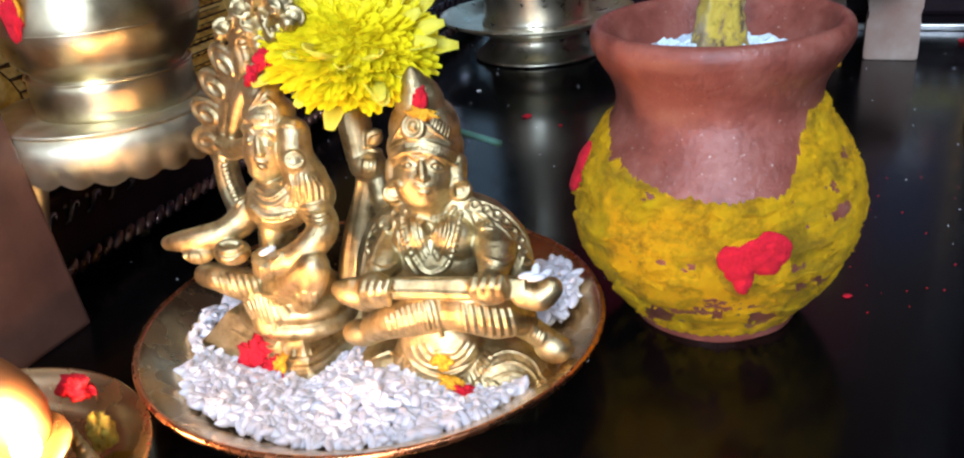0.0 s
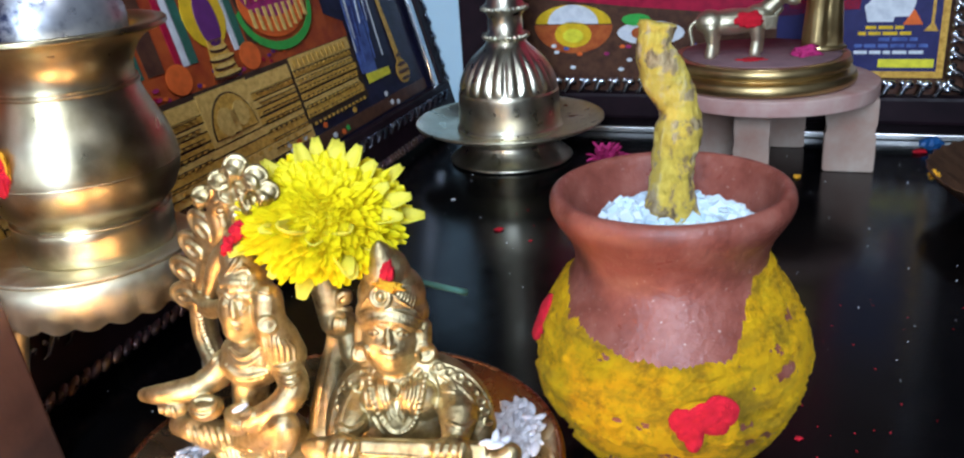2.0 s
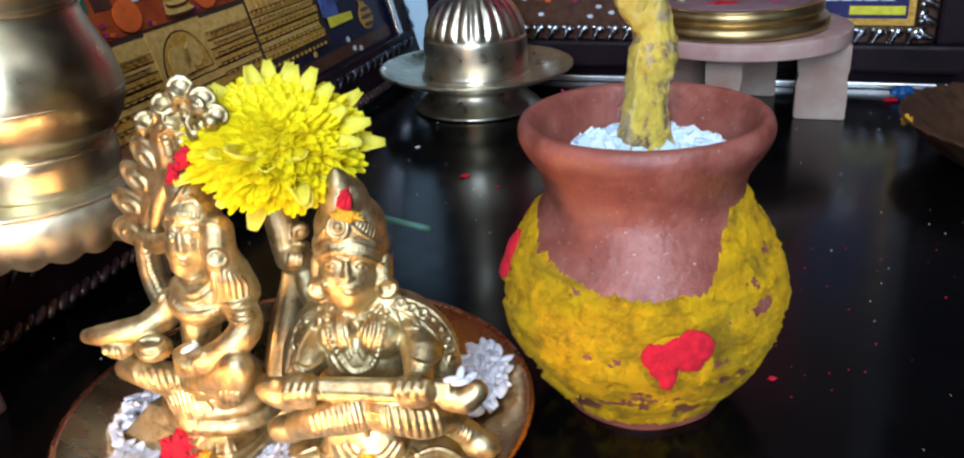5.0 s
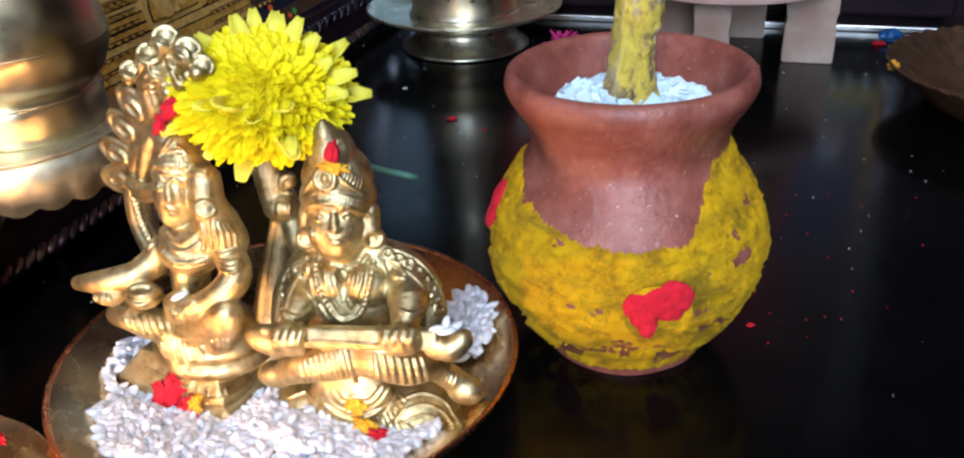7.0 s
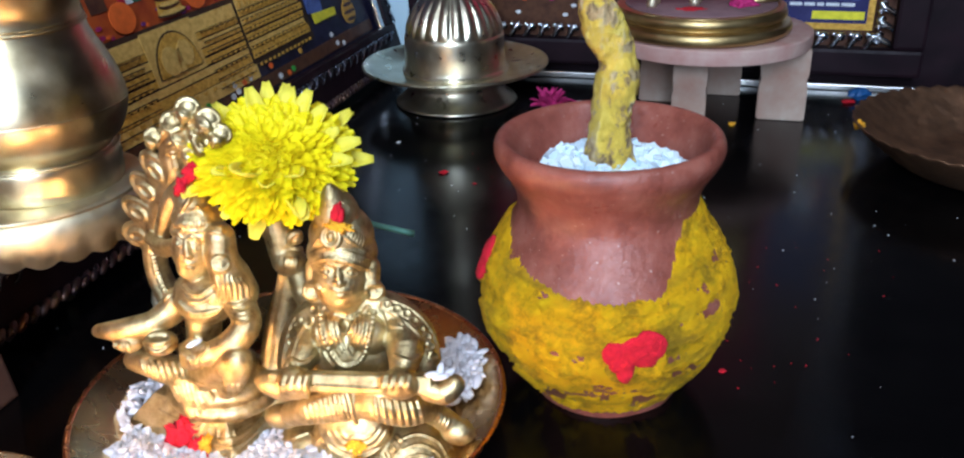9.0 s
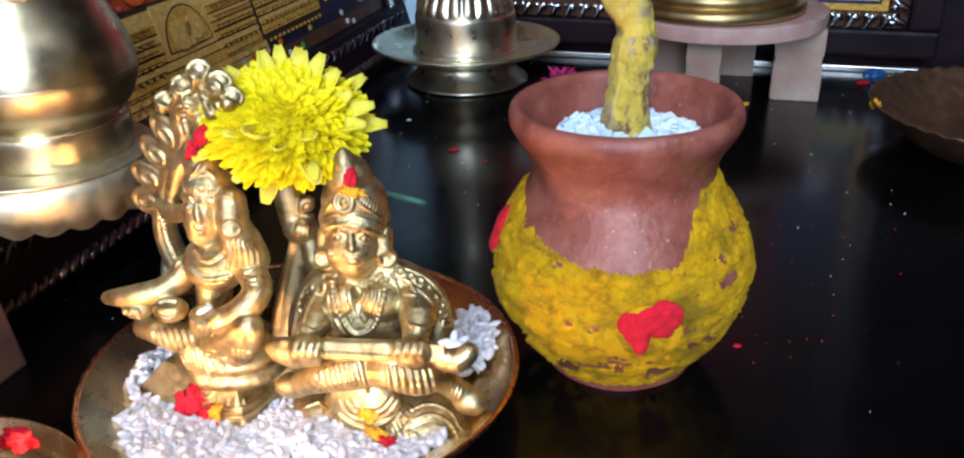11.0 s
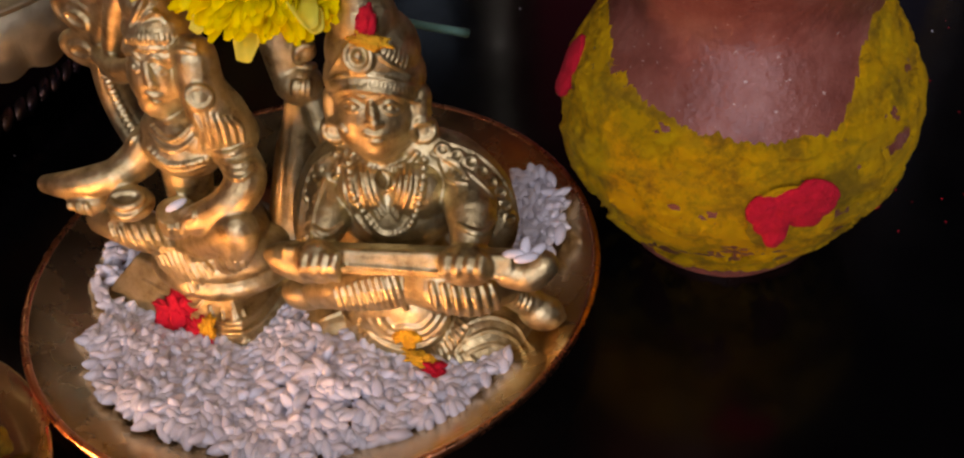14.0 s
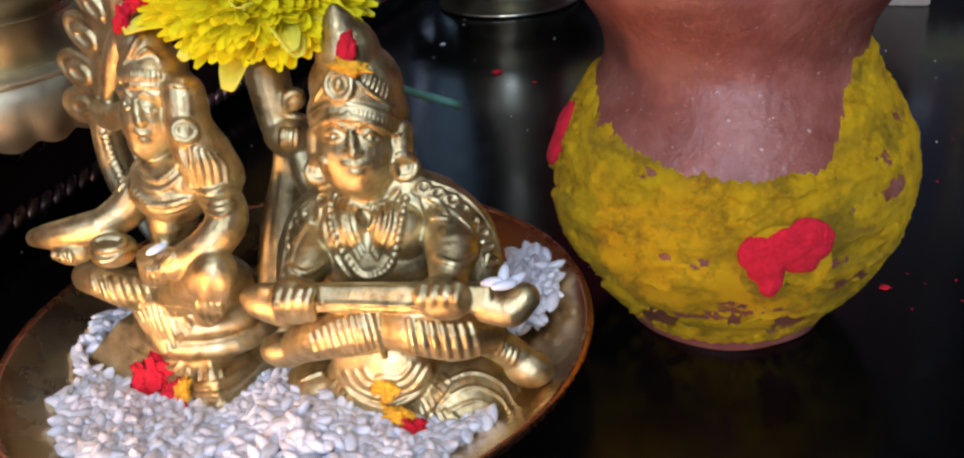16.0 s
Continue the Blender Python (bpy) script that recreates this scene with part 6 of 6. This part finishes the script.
def lamp_stand():
    base = root("brass_lamp_stand", 0.0955, 0.418, 0)
    tagged(base, "tall brass lamp stand with fluted bell foot and saucer", "lamp stand")
    foot = profile_curve([(0.0465, 0.0), (0.0490, 0.0012), (0.0482, 0.0032), (0.0410, 0.0090), (0.0370, 0.0160), (0.0390, 0.0210), (0.0300, 0.0225), (0.0001, 0.0225)], 4)
    part("foot", lathe(foot, 72), PALE_BRASS, base)
    saucer = profile_curve([(0.0001, 0.0225), (0.040, 0.0225), (0.060, 0.0255), (0.0735, 0.0310), (0.0742, 0.0322), (0.0735, 0.0330), (0.060, 0.0280), (0.044, 0.0255), (0.0001, 0.0255)], 4)
    part("saucer", lathe(saucer, 80), PALE_BRASS, base)

    def flute(a, r, z):
        k = max(0.0, min(1.0, (z - 0.056) / 0.006)) * max(0.0, min(1.0, (0.090 - z) / 0.012))
        return (r * (1 + 0.075 * k * (abs(math.sin(a * 11)) ** 0.6 - 0.5)), z)
    bell = profile_curve([(0.0420, 0.0250), (0.0425, 0.0280), (0.0405, 0.0300), (0.0400, 0.0420), (0.0395, 0.0540), (0.0385, 0.0560), (0.0375, 0.0600), (0.0330, 0.0720), (0.0250, 0.0830), (0.0175, 0.0905), (0.0150, 0.0945)], 4)
    part("bell", lathe(bell, 240, flute), PALE_BRASS, base, "bell shaped foot with raised flutes")
    stem = [(0.0150, 0.0945), (0.0165, 0.0965), (0.0165, 0.0985), (0.0135, 0.1000), (0.0130, 0.1120), (0.0150, 0.1160), (0.0165, 0.1185), (0.0150, 0.1210), (0.0125, 0.1260), (0.0125, 0.150), (0.0150, 0.158), (0.0125, 0.166), (0.0125, 0.30), (0.02, 0.32), (0.0001, 0.34)]
    part("stem", lathe(stem, 48), PALE_BRASS, base)
    bm = bmesh.new()
    for z, r in ((0.0975, 0.0168), (0.1185, 0.0168), (0.158, 0.0152)):
        for k in range(26):
            a = 2 * math.pi * k / 26
            ell(bm, (r * math.cos(a), r * math.sin(a), z), (0.0019, 0.0019, 0.0021), seg=8)
    tagged(part("beading", bm, PALE_BRASS, base), kind="stuff")


lamp_stand()

# ---------------------------------------------------------------- wooden stool with brass base and figures


def wooden_stool():
    base = root("wooden_stool", 0.281, 0.358, 0)
    tagged(base, "small round wooden stool dusted with pink powder", "stool")
    top = profile_curve([(0.0001, 0.0520), (0.060, 0.0520), (0.0735, 0.0525), (0.0752, 0.0545), (0.0752, 0.0615), (0.0735, 0.0635), (0.060, 0.0640), (0.0001, 0.0640)], 3)
    part("seat", lathe(top, 72, lambda a, r, z: (r + 0.0012 * noise.noise(Vector((math.cos(a), math.sin(a), z * 20)) * 2.5), z)), STOOLWOOD, base)
    for x, y, w, label in ((0.050, -0.030, 0.034, "pale leg with a notched edge"), (-0.024, -0.040, 0.024, ""), (-0.026, 0.034, 0.026, ""), (0.030, 0.040, 0.030, "")):
        bm = bmesh.new()
        h = w / 2
        out = [(-h, 0.0), (h, 0.0), (h, 0.026), (h * 0.88, 0.030), (h, 0.034), (h, 0.053), (-h, 0.053), (-h, 0.036), (-h * 0.88, 0.031), (-h, 0.027)]
        vs = [[bm.verts.new((sx, yy, sz)) for sx, sz in out] for yy in (-0.009, 0.009)]
        bm.faces.new(vs[0])
        bm.faces.new(vs[1][::-1])
        for k in range(len(out)):
            j = (k + 1) % len(out)
            bm.faces.new((vs[0][k], vs[0][j], vs[1][j], vs[1][k]))
        bmesh.ops.bevel(bm, geom=bm.edges[:], offset=0.0009, segments=2, affect="EDGES")
        leg = part("leg", bm, LEGWOOD, base, label)
        for p in leg.data.polygons:
            p.use_smooth = False
        leg.matrix_local = pose(x, y, 0, 0, 0, TURN)


wooden_stool()


def figure_base():
    base = root("brass_pedestal", 0.272, 0.352, 0.064)
    tagged(base, "round two-tiered brass pedestal on the wooden stool", "pedestal")
    pr = profile_curve([(0.060, 0.0), (0.0645, 0.0015), (0.0655, 0.005), (0.0640, 0.0085), (0.0600, 0.0095), (0.0585, 0.0105), (0.0610, 0.0125), (0.0612, 0.0160), (0.0590, 0.0185), (0.0550, 0.0190), (0.0001, 0.0190)], 4)
    part("tier", lathe(pr, 80), PEDESTAL, base)
    bm = bmesh.new()
    bmesh.ops.create_cone(bm, cap_ends=True, segments=64, radius1=0.0545, radius2=0.0540, depth=0.0012, matrix=Matrix.Translation((0, 0, 0.0195)))
    part("powdered_top", bm, DUSTY, base, "dusty purple-brown top face")


PEDESTAL = surface("warm_brass", [(0.3, (0.44, 0.31, 0.13)), (0.7, (0.64, 0.49, 0.24))], 40, (0.32, 0.46), 1.0, 160, 0.0004, 0.3)
DUSTY = surface("dusty_face", [(0.3, (0.16, 0.09, 0.10)), (0.7, (0.26, 0.15, 0.16))], 60, (0.6, 0.8), 0.2)
figure_base()


def cow_figure():
    bm = bmesh.new()
    z = 0.0888
    ell(bm, (0, 0, z + 0.034), (0.027, 0.012, 0.0125))
    ell(bm, (0.018, 0, z + 0.036), (0.012, 0.011, 0.0135))
    ell(bm, (-0.018, 0, z + 0.035), (0.011, 0.011, 0.012))
    for x, y in ((-0.019, -0.006), (-0.013, 0.006), (0.014, -0.006), (0.020, 0.006)):
        limb(bm, [(x, y, z + 0.030), (x + 0.001, y, z + 0.015), (x, y, z + 0.003)], [0.0058, 0.0036, 0.0042])
    limb(bm, [(0.022, 0, z + 0.042), (0.030, -0.001, z + 0.052), (0.036, -0.002, z + 0.054)], [0.0085, 0.0065, 0.005])
    ell(bm, (0.041, -0.002, z + 0.051), (0.007, 0.0045, 0.0045), (0, 20, 0))
    limb(bm, [(0.026, -0.004, z + 0.036), (0.032, -0.003, z + 0.044)], [0.004, 0.003])
    for s in (-1, 1):
        limb(bm, [(0.034, s * 0.003, z + 0.058), (0.033, s * 0.006, z + 0.066)], [0.0018, 0.0009])
        ell(bm, (0.032, s * 0.007, z + 0.055), (0.002, 0.0045, 0.0025))
    tube(bm, smooth_curve([(-0.028, 0, z + 0.038), (-0.033, -0.001, z + 0.030), (-0.031, -0.002, z + 0.014)], 5), 0.0015, 8)
    for k in range(6):
        tube(bm, [(0.018 + 0.002 * k, -0.0112, z + 0.040), (0.020 + 0.0014 * k, -0.0105, z + 0.026)], 0.0008, 6)
    ob = part("cow_figurine", bm, STOOL_BRASS)
    ob.location = (0.250, 0.345, -0.0052)
    ob.matrix_world = Matrix.LocRotScale((0.250, 0.345, 0.0205), None, (0.95, 0.9, 0.71))
    voxel_skin(ob, 0.0007, 2)
    tagged(ob, "small cast brass standing cow on the pedestal", "figurine")


cow_figure()
bm = bmesh.new()
limb(bm, [(0, 0, 0.006), (0.001, 0, 0.03), (0.003, 0, 0.06), (0.002, 0, 0.085)], [0.0095, 0.0085, 0.010, 0.008])
limb(bm, [(0.013, 0.002, 0.006), (0.012, 0.002, 0.03), (0.010, 0.002, 0.06)], [0.0075, 0.0068, 0.0075])
for k in range(7):
    tube(bm, [(0.0055 + 0.0012 * k, -0.0070, 0.004), (0.0065 + 0.0008 * k, -0.0078, 0.05)], 0.0012, 6)
ell(bm, (0.006, 0, 0.002), (0.017, 0.011, 0.003))
ell(bm, (0.006, 0, 0.09), (0.013, 0.009, 0.014))
ell(bm, (0.006, 0, 0.113), (0.008, 0.008, 0.010))
tall = part("draped_figurine", bm, PEDESTAL)
tall.location = (0.308, 0.345, 0.0835)
voxel_skin(tall, 0.0008, 2)
tagged(tall, "golden draped upright figurine on the pedestal", "figurine")
# the cow's red cloth, shaped as a flat clot in the powder material
dab("red_cloth", KUMKUM, (0.256, 0.3340, 0.1100), (0.009, 0.0012, 0.005), (-10, 0, 0), "red cloth patch on the cow figurine's flank", "powder mark", 61, rough=0.4)
dab("kumkum_mark", KUMKUM, (0.256, 0.325, 0.0842), (0.008, 0.005, 0.0008), (0, 0, 0), "red powder spilt on the pedestal", "powder mark", 62, rough=0.8)
dab("kumkum_mark", PINK, (0.294, 0.326, 0.0855), (0.008, 0.005, 0.004), (0, 0, 0), "magenta petals at the golden figurine's foot", "powder mark", 63, rough=0.8)

# ---------------------------------------------------------------- dish at the side


def copper_dish():
    base = root("copper_dish", 0.420, 0.205, 0)
    tagged(base, "shallow tarnished copper dish with fluted rim", "dish")

    def flute(a, r, z):
        k = max(0.0, (r - 0.055) / 0.03)
        return (r + 0.0006 * k * math.sin(a * 44), z + 0.0007 * k * math.sin(a * 44))
    pr = profile_curve([(0.0001, 0.0035), (0.044, 0.0035), (0.056, 0.0060), (0.071, 0.0160), (0.0835, 0.0262), (0.0865, 0.0282), (0.0868, 0.0272), (0.0840, 0.0242), (0.072, 0.0135), (0.058, 0.0030), (0.046, 0.0005), (0.0001, 0.0005)], 4)
    part("bowl", lathe(pr, 176, flute), DISH, base)


copper_dish()
dab("turmeric_mark", TURMERIC_DOT, (0.3410, 0.2320, 0.0250), (0.0065, 0.0030, 0.0022), (0, 10, 60), "orange turmeric smear on the copper dish's rim", "powder mark", 71, rough=0.7)

# ---------------------------------------------------------------- loose bits on the table


def pink_flower(p, r, seed):
    rng = random.Random(seed)
    bm = bmesh.new()
    for k in range(46):
        a, t = rng.uniform(0, 360), rng.uniform(10, 85)
        petal_mesh(bm, pose(rng.uniform(-0.3, 0.3) * r, rng.uniform(-0.3, 0.3) * r, 0.1 * r, 0, 0, a) @ pose(0, 0.1 * r, 0, t, 0, 0), r * rng.uniform(0.5, 0.95), r * 0.3, -0.2, 0.4, 4)
    ell(bm, (0, 0, 0.22 * r), (0.4 * r, 0.4 * r, 0.25 * r))
    ob = part("magenta_flower", bm, PINK)
    ob.location = p
    tagged(ob, "crumpled magenta flower lying on the black table", "flower")


pink_flower((0.1655, 0.380, 0.0006), 0.017, 5)
dab("white_bit", WHITE_BIT, (0.186, 0.381, 0.0025), (0.007, 0.004, 0.0022), (0, 0, 10), "small white scrap beside the magenta flower", "scrap", 80)
dab("blue_scrap", GLASSY_BLUE, (0.4090, 0.3580, 0.0045), (0.0085, 0.006, 0.0042), (0, 0, 0), "small blue scrap lying by the metal strip", "scrap", 81)
dab("pink_scrap", KUMKUM, (0.3960, 0.3500, 0.0012), (0.0055, 0.003, 0.0012), (0, 0, 0), "small pink scrap lying on the table", "scrap", 82)
for k, (x, y, m, s, lab) in enumerate(((0.1737, 0.012, KUMKUM, 0.0014, "red powder speck on the black table"), (0.0739, 0.2568, KUMKUM, 0.0026, "red powder speck on the black table"), (0.290, 0.3162, TURMERIC_DOT, 0.0030, "yellow turmeric speck on the black table"), (0.0457, 0.3221, WHITE_BIT, 0.0016, "white speck on the black table"), (0.092, 0.235, KUMKUM, 0.0012, "red powder speck on the black table"))):
    dab("speck", m, (x, y, s * 0.25), (s, s * 0.8, s * 0.3), (0, 0, 40 * k), lab, "speck", 90 + k, rough=0.6)
rng = random.Random(15)
bm = bmesh.new()
for k in range(190):
    x, y = rng.uniform(-0.2, 0.45), rng.uniform(-0.06, 0.48)
    s = rng.uniform(0.00015, 0.00045) * (1.6 if rng.random() < 0.06 else 1)
    stamp(bm, "ico", 1, Matrix.LocRotScale((x, y, s * 0.6), None, (s, s, s)))
dust = part("table_dust", bm, WHITE_BIT)
tagged(dust, "fine pale dust specks scattered on the black table", "dust", kind="stuff")
bm = bmesh.new()
for k in range(44):
    cxy = ((0.215, 0.105), (0.28, 0.10), (0.19, 0.02), (0.10, 0.26))[k % 4]
    x, y = rng.gauss(cxy[0], 0.02), rng.gauss(cxy[1], 0.02)
    s = rng.uniform(0.00015, 0.0004)
    stamp(bm, "ico", 1, Matrix.LocRotScale((x, y, s * 0.6), None, (s, s, s)))
dust = part("powder_dust", bm, KUMKUM)
tagged(dust, "fine red powder specks scattered on the black table", "dust", kind="stuff")
